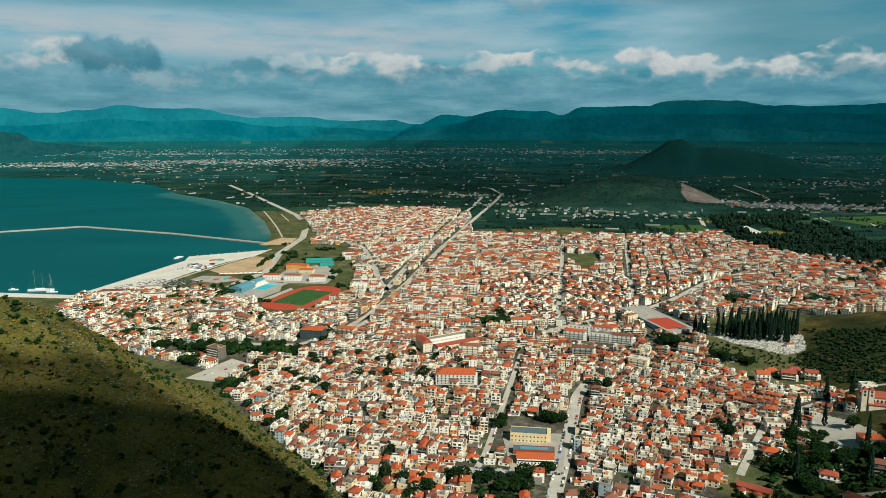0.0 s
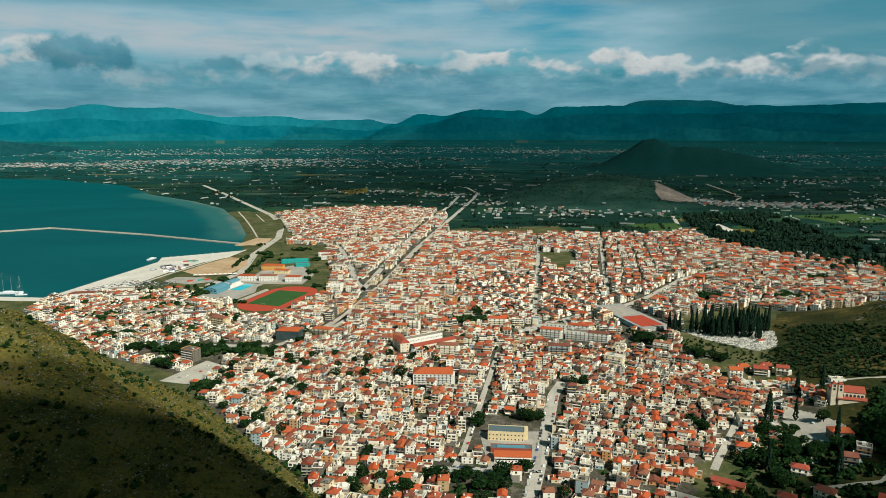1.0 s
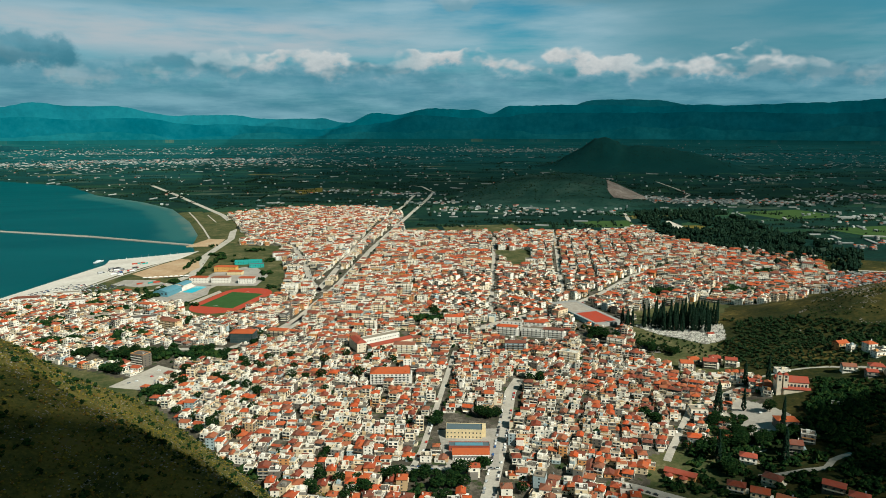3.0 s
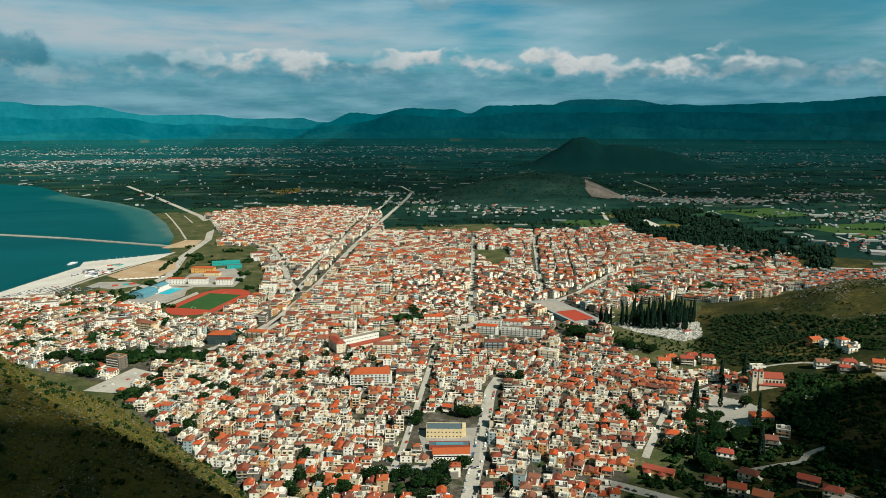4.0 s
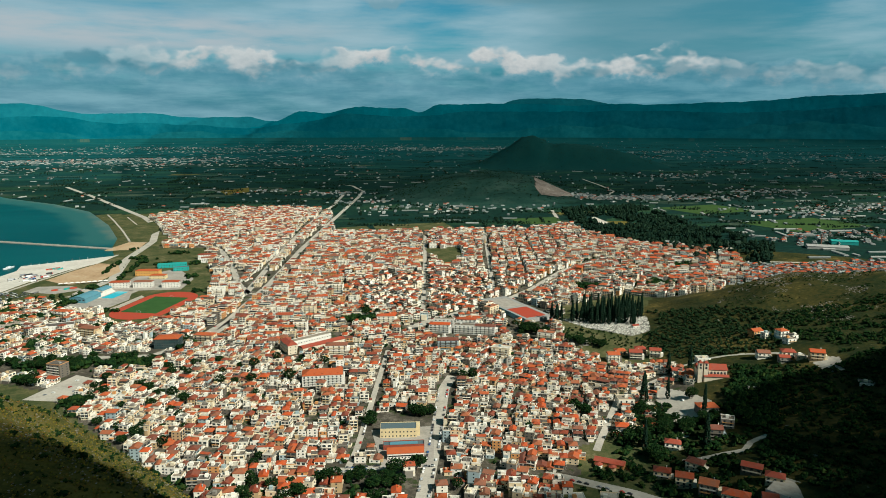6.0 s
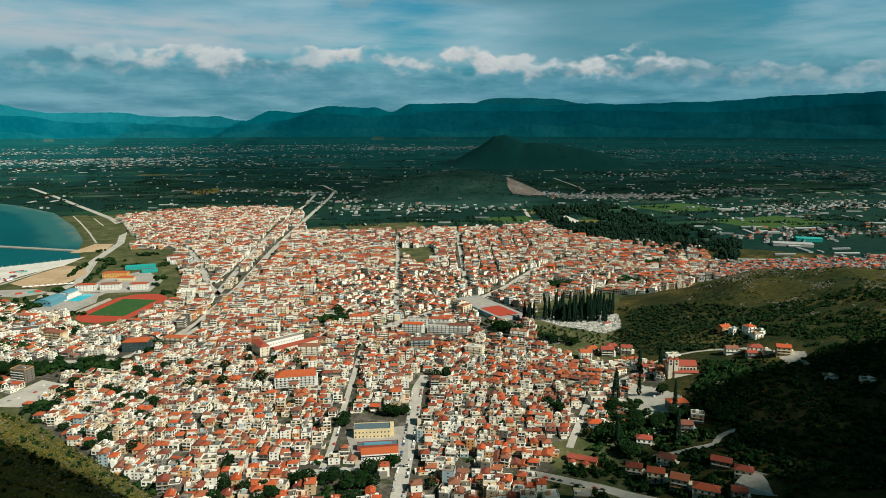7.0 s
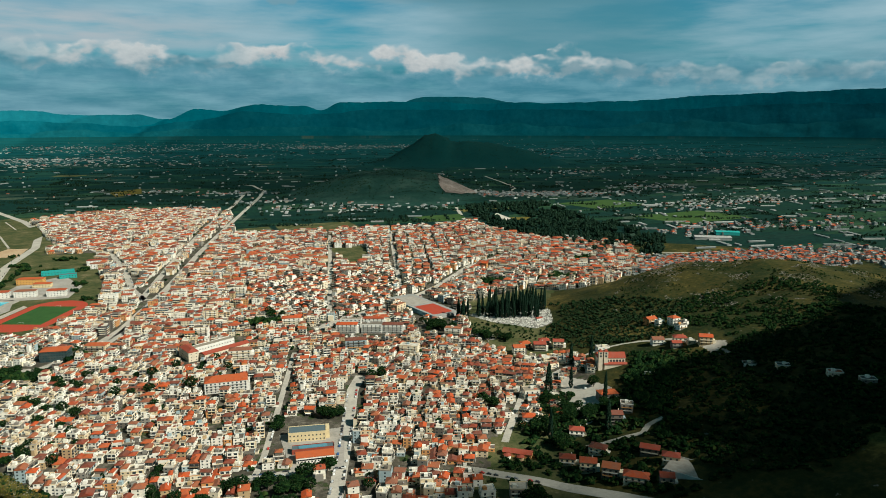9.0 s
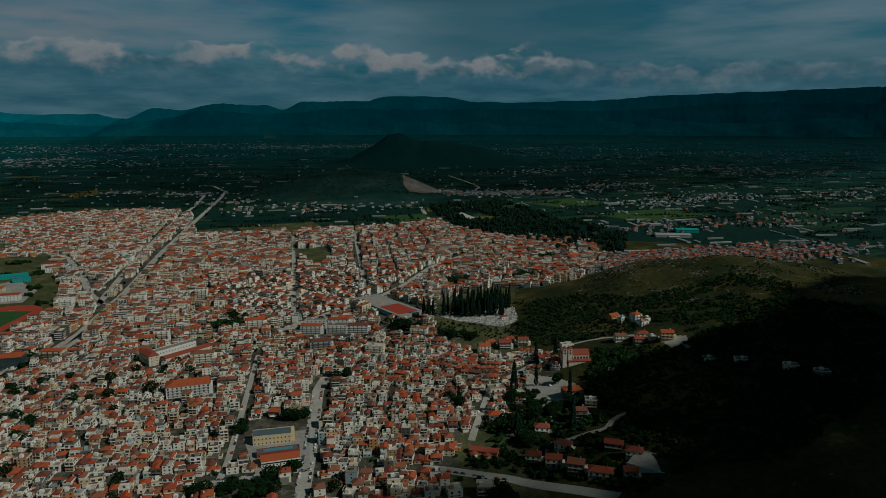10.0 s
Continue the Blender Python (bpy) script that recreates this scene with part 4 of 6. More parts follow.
sheet("pavement", "sandy beach spit at the pier's root", [(-470, 1770), (-395, 1760), (-395, 1870), (-440, 1880)], M["earth"], 0.15)
sheet("pavement", "green playing field", [(-328, 1660), (-257, 1700), (-243, 1650), (-308, 1590)], M["grass"], 0.2)
sheet("pavement", "pale paved school yards", [(-352, 1322), (-225, 1312), (-215, 1400), (-262, 1510), (-330, 1440)], M["yard"], 0.12)
sheet("pavement", "pale paved yard beside the pool", [(-400, 1215), (-325, 1190), (-300, 1250), (-310, 1325), (-385, 1335)], M["yard"], 0.12)
sheet("pavement", "green plot within the town", [(282, 1640), (372, 1650), (345, 1490), (290, 1400)], M["grass"], 0.2)
for poly, mat in (([(92, 2030), (180, 2050), (190, 1930), (85, 1930)], "grass"), ([(200, 2060), (420, 2080), (430, 1930), (200, 1930)], "grass"), ([(-366, 3269), (-251, 3428), (-235, 3195), (-322, 3079)], "yellow_field"),
                  ([(640, 1990), (780, 2000), (800, 2130), (640, 2120)], "crop"), ([(880, 2000), (980, 2000), (980, 1900), (890, 1890)], "yellow_field"), ([(1250, 2300), (1500, 2350), (1550, 2150), (1300, 2100)], "crop"),
                  ([(1300, 1900), (1600, 1950), (1650, 1750), (1350, 1700)], "crop")):
    if mat not in M:
        M[mat] = patchy(mat, [(0.10, 0.085, 0.018), (0.16, 0.125, 0.025)], 40.0) if mat == "yellow_field" else patchy(mat, [(0.03, 0.065, 0.018), (0.055, 0.10, 0.025)], 40.0)
    sheet("pavement", "flowering yellow field" if mat == "yellow_field" else "green cultivated field", poly, M[mat], 0.25)


# ---- the town ----
ZONES = [(-350, 1000, 62), (-120, 800, 72), (20, 640, 78), (230, 620, 68), (330, 780, 58), (80, 1000, 82), (250, 1150, 38), (-80, 1500, -9), (200, 1600, 79), (450, 1500, -14), (650, 1400, 64), (-300, 2200, 76), (0, 2200, -8), (560, 1180, 52), (-40, 1180, 80), (300, 1900, 80)]


def town_lots(rng):
    """Plots along street grids, each quarter turned its own way."""
    lots = []
    for zi, (zx, zy, deg) in enumerate(ZONES):
        turn = radians(deg)
        ux, uy = -math.sin(turn), math.cos(turn)
        vx, vy = uy, -ux
        big = smoothstep(800, 1500, zy)
        deep = 10.3 + 3.4 * big
        v = -620.0
        while v < 620:
            for row in range(2):
                u = -640.0 + rng.uniform(0, 8)
                while u < 640:
                    w = rng.uniform(6.0, 10.2) + big * (rng.uniform(0, 7) if rng.random() < 0.72 else rng.uniform(9, 17))
                    d = deep * rng.uniform(0.72, 0.98)
                    if int((u + 700) / 74) != int((u + w + 700) / 74):
                        u += 4.5
                    cu, cv = u + w / 2, v + (row - 0.5) * deep + rng.uniform(-0.8, 0.8)
                    x, y = zx + cu * ux + cv * vx, zy + cu * uy + cv * vy
                    u += w + (rng.uniform(0.0, 0.8) if rng.random() < 0.8 else rng.uniform(1.5, 5))
                    best = min(range(len(ZONES)), key=lambda k: (ZONES[k][0] - x) ** 2 + (ZONES[k][1] - y) ** 2 + 40000 * noise.noise((x / 120, y / 120, k)))
                    if best != zi or not inside(TOWN, x, y):
                        continue
                    x += 6 * noise.noise((x / 60, y / 60, 4))
                    y += 6 * noise.noise((x / 60, y / 60, 11))
                    lots.append((x, y, w, d, turn + (-math.pi / 2 if row else math.pi / 2), big))
            v += 2 * deep + 4.6 + 1.2 * big
    return lots


KINDS = [(8, 9, 2, "hip", ()), (9.5, 9, 2, "hip", (0,)), (10, 9.5, 1, "gable", ()), (7.5, 9, 2, "gable", ()), (9, 10, 3, "hip", (0, 1)), (8, 8, 1, "hip", ()),
         (8, 9.5, 2, "flat", (0,)), (10, 9.5, 2, "flat", (0,)), (8.5, 9.5, 3, "flat", (0,)), (10.5, 10, 3, "flat", (0, 3)), (7.5, 8.5, 1, "flat", ()), (10, 10, 4, "flat", (0, 1))]
COUNT = {1: "single-storey", 2: "two-storey", 3: "three-storey", 4: "four-storey"}
TREE_SPOTS = []


def make_town():
    rng = random.Random(5)
    kept = []
    grid = {}
    # larger apartment blocks among the houses
    blocks = []
    rb = random.Random(77)
    for _ in range(4000):
        x, y = rb.uniform(-480, 480), rb.uniform(820, 1500)
        if len(blocks) < 26 and inside(TOWN, x, y) and not any(inside(k, x, y) for k in KEEP_OUT) and all(near_line(line, x, y) > width / 2 + 14 for _, _, line, width in ROADS) and all(math.hypot(x - a, y - b) > 70 for a, b in blocks) and height(x, y) < 8:
            blocks.append((x, y))
    made = []
    for i, (x, y) in enumerate(blocks):
        deg = math.degrees(radians(min(ZONES, key=lambda q: (q[0] - x) ** 2 + (q[1] - y) ** 2)[2]) % (math.pi / 2)) - (90 if i % 2 else 0)
        deg = deg - 90 if deg > 45 else deg
        if i < 3:
            w, d, f, roof = ((24, 13, 4, "flat"), (28, 14, 4, "hip"), (20, 14, 5, "flat"))[i]
            ob = building("apartment_block", w, d, f, roof, (M["house_wall"], M["house_deck"] if roof == "flat" else M["house_tile"]), balconies=(0, 2), pitch=6.5, rise=0.16, seed=i + 60)
            tagged(ob, ("%d-storey pale apartment block with balconies and %s" % (f, "a flat roof" if roof == "flat" else "a red tile roof")).replace("4-", "four-").replace("5-", "five-"), "apartments", "apartment blocks of the town")
            made.append(ob)
            ob.matrix_basis = pose(x, y, height(x, y), 0, 0, deg)
        else:
            copy_thing(made[i % 3], pose(x, y, height(x, y), 0, 0, deg))
    for x, y, w, d, angle, big in town_lots(rng):
        draw = [rng.random() for _ in range(6)]
        if any(inside(k, x, y) for k in KEEP_OUT) or any(near_line(line, x, y) < width / 2 + 5.0 for _, _, line, width in ROADS):
            continue
        cell = (int(x // 12), int(y // 12))
        if any(math.hypot(x - a, y - b) < 6.6 for i in (-1, 0, 1) for j in (-1, 0, 1) for a, b in grid.get((cell[0] + i, cell[1] + j), ())):
            continue
        if any(math.hypot(x - a, y - b) < 17 for a, b in blocks):
            continue
        z = height(x, y)
        if x < 0 and y < 900 and z > 9:
            continue
        if draw[0] < 0.07 + 0.16 * max(0.0, noise.noise((x / 45, y / 45, 21)) + 0.1) + (0.05 if x < -120 and y < 1250 else 0) + (0.06 if x > 200 and y < 720 else 0):
            TREE_SPOTS.append((x, y))
            continue
        grid.setdefault(cell, []).append((x, y))
        kept.append((math.hypot(x, y), x, y, z, w, d, angle, big, draw))
    kept.sort()
    models = {}
    near_count = 155
    pile = Pile()
    for i, (r, x, y, z, w, d, angle, big, draw) in enumerate(kept):
        floors = (1 if draw[1] < 0.3 else 2 if draw[1] < 0.84 else 3) if big < 0.4 else (2 if draw[1] < 0.3 else 3 if draw[1] < 0.75 else 4)
        floors += draw[1] > 0.95
        tiled = draw[2] < (0.60 if x > 190 and y < 760 else 0.30 if x < -150 and y < 1250 else 0.50 if big < 0.4 else 0.52)
        if x > 190 and y < 760:
            floors = min(floors, 2)
        turn = angle + (draw[3] - 0.5) * 0.35 + (math.pi / 2 if draw[4] < 0.18 else 0)
        if i < near_count:
            k = min(range(len(KINDS)), key=lambda k: abs(KINDS[k][0] - w) + abs(KINDS[k][1] - d) + 4 * abs(KINDS[k][2] - min(floors, 4)) + 20 * ((KINDS[k][3] != "flat") != tiled) + 3 * ((k * 7 + i) % 3 == 0))
            place = pose(x, y, z, 0, 0, math.degrees(turn))
            if k not in models:
                kw, kd, kf, roof, bal = KINDS[k]
                ob = building("house", kw, kd, kf, roof, (M["house_wall"], M["house_tile"] if roof != "flat" else M["house_deck"]), balconies=bal, pitch=5.4, seed=k)
                tagged(ob, "%s pale rendered house with %s" % (COUNT[kf], "a flat roof terrace" if roof == "flat" else "a red clay tile roof"), "house", "houses of the town")
                ob.matrix_basis = place
                models[k] = ob
            else:
                copy_thing(models[k], place)
        else:
            house(pile, x, y, z, turn, w, d, floors, tiled, rng)
    ob = pile.done("town_houses", HOUSE_MATS)
    tagged(ob, "dense white and cream houses with red tile and flat roofs", "houses", kind="stuff")


make_town()


# ---- landmark buildings ----
def named(ob, label, category="building", group=""):
    return tagged(ob, label, category, group)


def school():
    ob = building("school", 35, 15, 2, "flat", (M["yellow"], M["slate"]), fh=4.2, pitch=3.4, extras=False)
    box_part("annex", 17.5, 21, -4, 7.5, -2, 9.6, M["yellow"], ob, "pale stair tower")
    named(ob, "yellow two-storey school with a blue-grey flat roof", "school")
    set_down(ob, 83, 634, -8.4)
    hall = building("school_hall", 33, 13, 1, "gable", (M["white"], M["orange"]), fh=5.5, pitch=3.0, extras=False, rise=0.22)
    box_part("window_band", -15.5, 15.5, -6.6, -6.5, 3.0, 4.2, M["glass"], hall)
    box_part("canopy", -16.5, 16.5, -8.2, -6.6, 4.9, 5.15, M["white"], hall)
    named(hall, "low white hall with a bright orange pitched roof", "hall")
    set_down(hall, 83, 588, -5)
    link_hall = building("school_wing", 38, 9, 1, "flat", (M["red"], M["slate"]), fh=4.0, pitch=5.0, extras=False)
    box_part("skylight", -13, 13, -2.5, 2.5, 4.2, 5.0, M["blue"], link_hall, "long grey-blue roof light")
    named(link_hall, "red-rendered school wing with a grey skylight", "school wing")
    set_down(link_hall, 84, 605, -6)


def church():
    ob = new("church")
    box_part("wall", -16, 16, -7, 7, -6, 11, M["ochre_pale"], ob)
    p = Pile()
    p.hip(HERE, STRAIGHT, -16, 16, -7, 7, 11, 5.0, 0.6, 0, True)
    part("roof", p, M["red"], ob)
    for x in (-14.2, -8.0):
        tower = box_part("tower", x - 2.4, x + 2.4, -11.8, -7, -6, 20, M["ochre_pale"], ob)
        for z in (13.5, 17.0):
            box_part("belfry_opening", x - 1.0, x + 1.0, -11.9, -11.8, z, z + 2.2, M["glass"], tower)
        p = Pile()
        p.hip(HERE, STRAIGHT, x - 2.4, x + 2.4, -11.8, -7, 20, 2.6, 0.3, 0)
        part("spire", p, M["red"], tower)
    p = Pile()
    p.hip(HERE, STRAIGHT, -10, 17, -13, -7.1, 5, 2.0, 0.4, 0, True)
    porch = part("porch_roof", p, M["red"], ob)
    box_part("porch_wall", -9.5, 16.5, -12.5, -7.1, -6, 5, M["ochre_pale"], ob)
    for i in range(6):
        x = -4.5 + i * 3.6
        p = Pile()
        ring = [(x + 1.15 * math.cos(q), 7.8 + 1.15 * math.sin(q)) for q in [math.pi * k / 8 for k in range(9)]] + [(x - 1.15, 6.2), (x + 1.15, 6.2)]
        p.solid([(a, -7.08, b) for a, b in ring] + [(a, -7.0, b) for a, b in ring], [tuple(range(11))] + [(j, (j + 1) % 11, 11 + (j + 1) % 11, 11 + j) for j in range(11)], 0)
        part("arched_window", p, M["glass"], ob)
    named(ob, "pale stone church with red roofs and twin bell towers", "church")
    set_down(ob, 446, 680, -18)


M["ochre_pale"] = varied("pale_ochre_render", [(0.0, (0.76, 0.66, 0.50))], dirt=0.2)
M["spurge"] = varied("spurge_tufts", [(0.0, (0.12, 0.115, 0.022)), (0.3, (0.20, 0.155, 0.026)), (0.55, (0.060, 0.072, 0.018)), (0.85, (0.17, 0.105, 0.026))], dirt=0.0, gloss=0.03)
school()
church()
b = building("apartment_block", 46, 22, 4, "hip", (M["white"], M["orange"]), balconies=(0, 1, 3), pitch=4.5, rise=0.2)
for k in range(5):
    p = Pile()
    p.hip((-18 + 9 * k, -6.5, 0), STRAIGHT, -1.6, 1.6, -2.2, 2.2, 13.6, 1.0, 0.2, 0, True)
    part("dormer", p, M["orange"], b)
named(b, "four-storey apartment block with a large orange tile roof", "apartments")
set_down(b, 15, 789, -3)
b = building("long_hall", 66, 13, 2, "gable", (M["ochre_pale"], M["red"]), fh=4.4, pitch=4.0, extras=False, rise=0.2)
named(b, "long cream public building with a red pitched roof", "public building")
set_down(b, 18, 914, 31)
b = building("long_hall", 34, 13, 3, "hip", (M["ochre_pale"], M["red"]), fh=4.0, pitch=4.5, extras=False)
named(b, "tall white wing with a red hipped roof", "public building")
set_down(b, -26, 915, 110)
b = building("store", 62, 12, 2, "flat", (M["white"], M["house_deck"]), fh=4.5, pitch=4.0, extras=False)
named(b, "long white flat-roofed hall behind the public building", "public building")
set_down(b, 2, 942, 31)
b = building("office_building", 32, 22, 4, "hip", (M["dark_glass"], M["orange"]), fh=3.3, pitch=3.0, rise=0.12, extras=False)
named(b, "dark glazed office building under an orange roof", "offices")
set_down(b, -186, 966, -8)
for x, y, deg in ((188, 960, -20), (222, 948, -20), (250, 938, -20), (232, 978, -20), (200, 985, -20)):
    b = building("apartment_block", 30, 13, 4, "flat" if x in (222, 200) else "hip", (M["white"], M["house_deck"] if x in (222, 200) else M["house_tile"]), balconies=(0, 2), pitch=6.0, rise=0.15)
    named(b, "white terraced apartment block with red-tiled top floor", "apartments", "apartments by the canal")
    set_down(b, x, y, deg)
# raised sports court
court = new("sports_deck")
box_part("deck", -70, 70, -25, 25, -2, 5.5, M["grey"], court)
box_part("side_wall", -70.3, 70.3, -25.6, -25.05, -2, 6.8, M["blue"], court, "pale blue-grey side wall")
box_part("court", 5, 62, -18, 18, 5.504, 5.6, M["track"], court, "orange-red tennis court surface")
box_part("court", -58, -2, -18, 18, 5.504, 5.6, M["stone"], court, "faded pinkish court surface")
named(court, "raised concrete sports deck with a red court", "sports court")
set_down(court, 330, 1052, -75)

# ---- stadium, pool and schools by the harbour ----
def oval(hx, r, n=24):
    return [(hx + r * math.cos(a), r * math.sin(a)) for a in [-math.pi / 2 + math.pi * i / n for i in range(n + 1)]] + [(-hx - r * math.cos(a), -r * math.sin(a)) for a in [-math.pi / 2 + math.pi * i / n for i in range(n + 1)]]


def plate(name, poly, z0, z1, mat, parent, label=""):
    n = len(poly)
    p = Pile()
    p.solid([(x, y, z1) for x, y in poly] + [(x, y, z0) for x, y in poly], [tuple(range(n))] + [(i, n + i, n + (i + 1) % n, (i + 1) % n) for i in range(n)], 0)
    return part(name, p, mat, parent, label)


stadium = new("running_track")
plate("track", oval(45, 46), -1, 0.25, M["track"], stadium, "brick-red oval running track")
plate("pitch", [(-52, -31), (52, -31), (52, 31), (-52, 31)], 0, 0.32, M["pitch"], stadium, "green football pitch")
for x in (-50.5, 50.5):
    p = Pile()
    for y in (-3.7, 3.7):
        p.tube([(x, y, 0.3), (x, y, 2.8)], [0.1, 0.1], 6, 0)
    p.tube([(x, -3.7, 2.8), (x, 3.7, 2.8)], [0.1, 0.1], 6, 0)
    part("goal", p, M["hull"], stadium)
for k in range(6):
    box_part("tier", -45, 45, 48 + k * 0.9, 48.9 + k * 0.9, -1, 0.6 + 0.45 * k, M["stone"], stadium)
named(stadium, "athletics ground with red track and green pitch", "stadium")
set_down(stadium, -248, 1205, 70)

pool = new("swimming_pool")
box_part("deck", -34, 34, -24, 24, -1, 0.4, M["stone"], pool)
box_part("water", -25, 25, -11, 11, 0.404, 0.45, M["pool"], pool, "bright turquoise pool water")
for k in range(5):
    box_part("tier", -26, 26, 14 + k * 1.6, 15.6 + k * 1.6, 0.4, 1.0 + 0.7 * k, M["white"], pool)
named(pool, "open-air swimming pool with pale terraces", "pool")
set_down(pool, -332, 1290, 72)


def vault(name, w, d, h, rise, wall, roof, label, category, x, y, deg):
    """A hall with a curved roof."""
    ob = new(name)
    box_part("wall", -w / 2, w / 2, -d / 2, d / 2, -2, h, wall, ob)
    n = 12
    arc = [(-w / 2 - 0.4 + (w + 0.8) * i / n, h + rise * math.sin(math.pi * i / n)) for i in range(n + 1)]
    ring = arc + [(a, b - 0.4) for a, b in reversed(arc)]
    k = len(ring)
    p = Pile()
    p.solid([(a, -d / 2 - 0.5, b) for a, b in ring] + [(a, d / 2 + 0.5, b) for a, b in ring],
            [(i, k + i, k + (i + 1) % k, (i + 1) % k) for i in range(k)] + [(i, i + 1, k - 2 - i, k - 1 - i) for i in range(n)] + [(k + i + 1, k + i, 2 * k - 1 - i, 2 * k - 2 - i) for i in range(n)], 0)
    part("roof", p, roof, ob)
    for s in (-1, 1):
        p = Pile()
        p.solid([(a, s * d / 2, b - 0.3) for a, b in arc], [tuple(range(n + 1))], 0)
        part("gable", p, wall, ob)
        for i in range(max(2, int(w / 6))):
            cx = (i + 0.5) / max(2, int(w / 6)) * w - w / 2
            box_part("window", cx - 1.8, cx + 1.8, s * d / 2 - 0.04, s * d / 2 + 0.04, h * 0.5, h * 0.8, M["glass"], ob)
    named(ob, label, category)
    return set_down(ob, x, y, deg)


vault("sports_hall", 28, 44, 8, 3.5, M["blue"], M["blue"], "pale blue sports hall with a curved metal roof", "sports hall", -372, 1262, -18)
vault("sports_hall", 20, 30, 6, 3, M["white"], M["blue"], "small vaulted changing block beside the pool", "sports hall", -360, 1318, -18)
for w, d, f, mats, x, y, deg, label in (
        (46, 16, 3, ("ochre", "orange"), -308, 1452, -10, "orange-painted school with a terracotta roof"),
        (30, 14, 2, ("yellow", "orange"), -283, 1418, -10, "yellow school wing with a terracotta roof"),
        (58, 16, 2, ("teal", "teal"), -276, 1530, 8, "turquoise school building with a flat roof"),
        (30, 14, 2, ("teal", "slate"), -252, 1490, 8, "turquoise single-pitch school wing"),
        (34, 15, 3, ("white", "house_tile"), -338, 1352, -5, "white school block with red tile roof"),
        (34, 15, 3, ("white", "house_tile"), -296, 1348, -5, "white school block with red tile roof"),
        (30, 15, 3, ("white", "house_tile"), -246, 1338, -5, "white school block with red tile roof"),
        (40, 14, 3, ("white", "house_tile"), -215, 1610, 5, "white apartment row with red tile roof"),
        (36, 14, 3, ("white", "house_tile"), -205, 1570, 5, "cream apartment row with red tile roof"),
        (44, 16, 2, ("white", "house_deck"), -545, 1262, 10, "white harbour office with a flat roof"),
        (40, 14, 3, ("white", "house_tile"), -590, 1215, 10, "white waterfront hotel with a red roof"),
        (38, 15, 3, ("white", "house_deck"), -505, 1190, 12, "white waterfront hotel with a flat roof"),
        (60, 22, 2, ("stone", "house_deck"), -420, 1110, 12, "grey long concrete building with flat roof"),
        (50, 18, 3, ("white", "house_deck"), -360, 1070, 12, "pale office block with a flat roof"),
        (52, 16, 2, ("stone", "house_tile"), -455, 1165, 8, "stone customs house with a red tile roof")):
    b = building("school_block" if "school" in label else "public_building", w, d, f, "flat" if "flat" in label or "single" in label else "hip", (M[mats[0]], M[mats[1]]), pitch=5.0, fh=3.4, extras=False, rise=0.16)
    named(b, label, "building")
    set_down(b, x, y, deg)

# ---- hillside houses and villas ----
VILLAS = [(322, 503, -48, 15, 11, 2, "house_tile"), (299, 482, -30, 14, 11, 3, "house_tile"), (292, 505, -30, 14, 10, 2, "house_tile"), (308, 461, -38, 14, 12, 3, "house_tile"), (318, 440, -38, 20, 11, 2, "house_tile"),
          (352, 470, -40, 16, 10, 2, "red"), (356, 447, -38, 14, 10, 2, "red"), (335, 424, -30, 11, 10, 2, "house_tile"), (326, 548, -30, 14, 10, 2, "red"), (366, 545, -22, 13, 11, 3, "house_tile"),
          (392, 600, -10, 20, 13, 2, "orange"), (386, 556, -30, 12, 10, 3, "flat"), (300, 598, -20, 13, 11, 2, "house_tile"), (556, 758, 10, 15, 11, 2, "orange"), (573, 731, 5, 12, 11, 3, "orange"), (520, 692, -20, 14, 11, 2, "house_tile"),
          (537, 672, -25, 15, 11, 2, "red"), (548, 640, -30, 15, 11, 3, "house_tile"), (566, 708, 5, 12, 10, 2, "flat"), (380, 792, -10, 15, 12, 3, "orange"), (399, 812, -10, 14, 11, 2, "orange"), (412, 795, -20, 16, 12, 3, "red"),
          (424, 806, -20, 14, 11, 3, "red"), (437, 790, -25, 14, 11, 3, "red"), (405, 752, 0, 24, 13, 2, "flat"), (432, 745, -10, 18, 12, 1, "flat"), (395, 730, 8, 15, 12, 2, "flat"), (330, 655, -10, 17, 14, 3, "flat"), (350, 640, -10, 13, 10, 2, "flat"),
          (455, 610, -30, 18, 8, 1, "flat"), (470, 735, -10, 16, 10, 1, "flat"), (228, 470, -20, 14, 12, 3, "flat"), (205, 480, -10, 12, 11, 2, "flat"), (425, 712, -30, 14, 10, 2, "red"), (560, 743, 8, 10, 8, 2, "flat"), (526, 664, -20, 11, 9, 2, "red"), (541, 656, -25, 10, 9, 1, "flat"), (577, 716, 5, 9, 8, 2, "flat"), (542, 519, -30, 13, 9, 1, "flat"), (558, 473, -30, 13, 9, 1, "flat"), (561, 441, -30, 13, 9, 1, "flat"), (530, 551, -30, 13, 9, 1, "flat")]
for i, (x, y, deg, w, d, f, kind) in enumerate(VILLAS):
    roof = "flat" if kind == "flat" else ("gable" if i % 2 else "hip")
    b = building("villa", w, d, f, roof, (M["house_wall"], M["house_deck"] if kind == "flat" else M[kind]), balconies=(0,) if f > 1 else (), pitch=4.6, foot=7.0, seed=i)
    named(b, "%s hillside villa with %s" % ("pale-walled " + COUNT[f], "a flat roof terrace" if kind == "flat" else "a bright orange roof" if kind == "orange" else "a red tiled roof"), "villa", "villas on the slope")
    set_down(b, x, y, deg)
rng = random.Random(33)
SLOPE = [(286, 588), (320, 574), (345, 598), (356, 640), (336, 652), (372, 690), (400, 728), (345, 735), (320, 690), (298, 640)]
p, stood = Pile(), [(v[0], v[1]) for v in VILLAS]
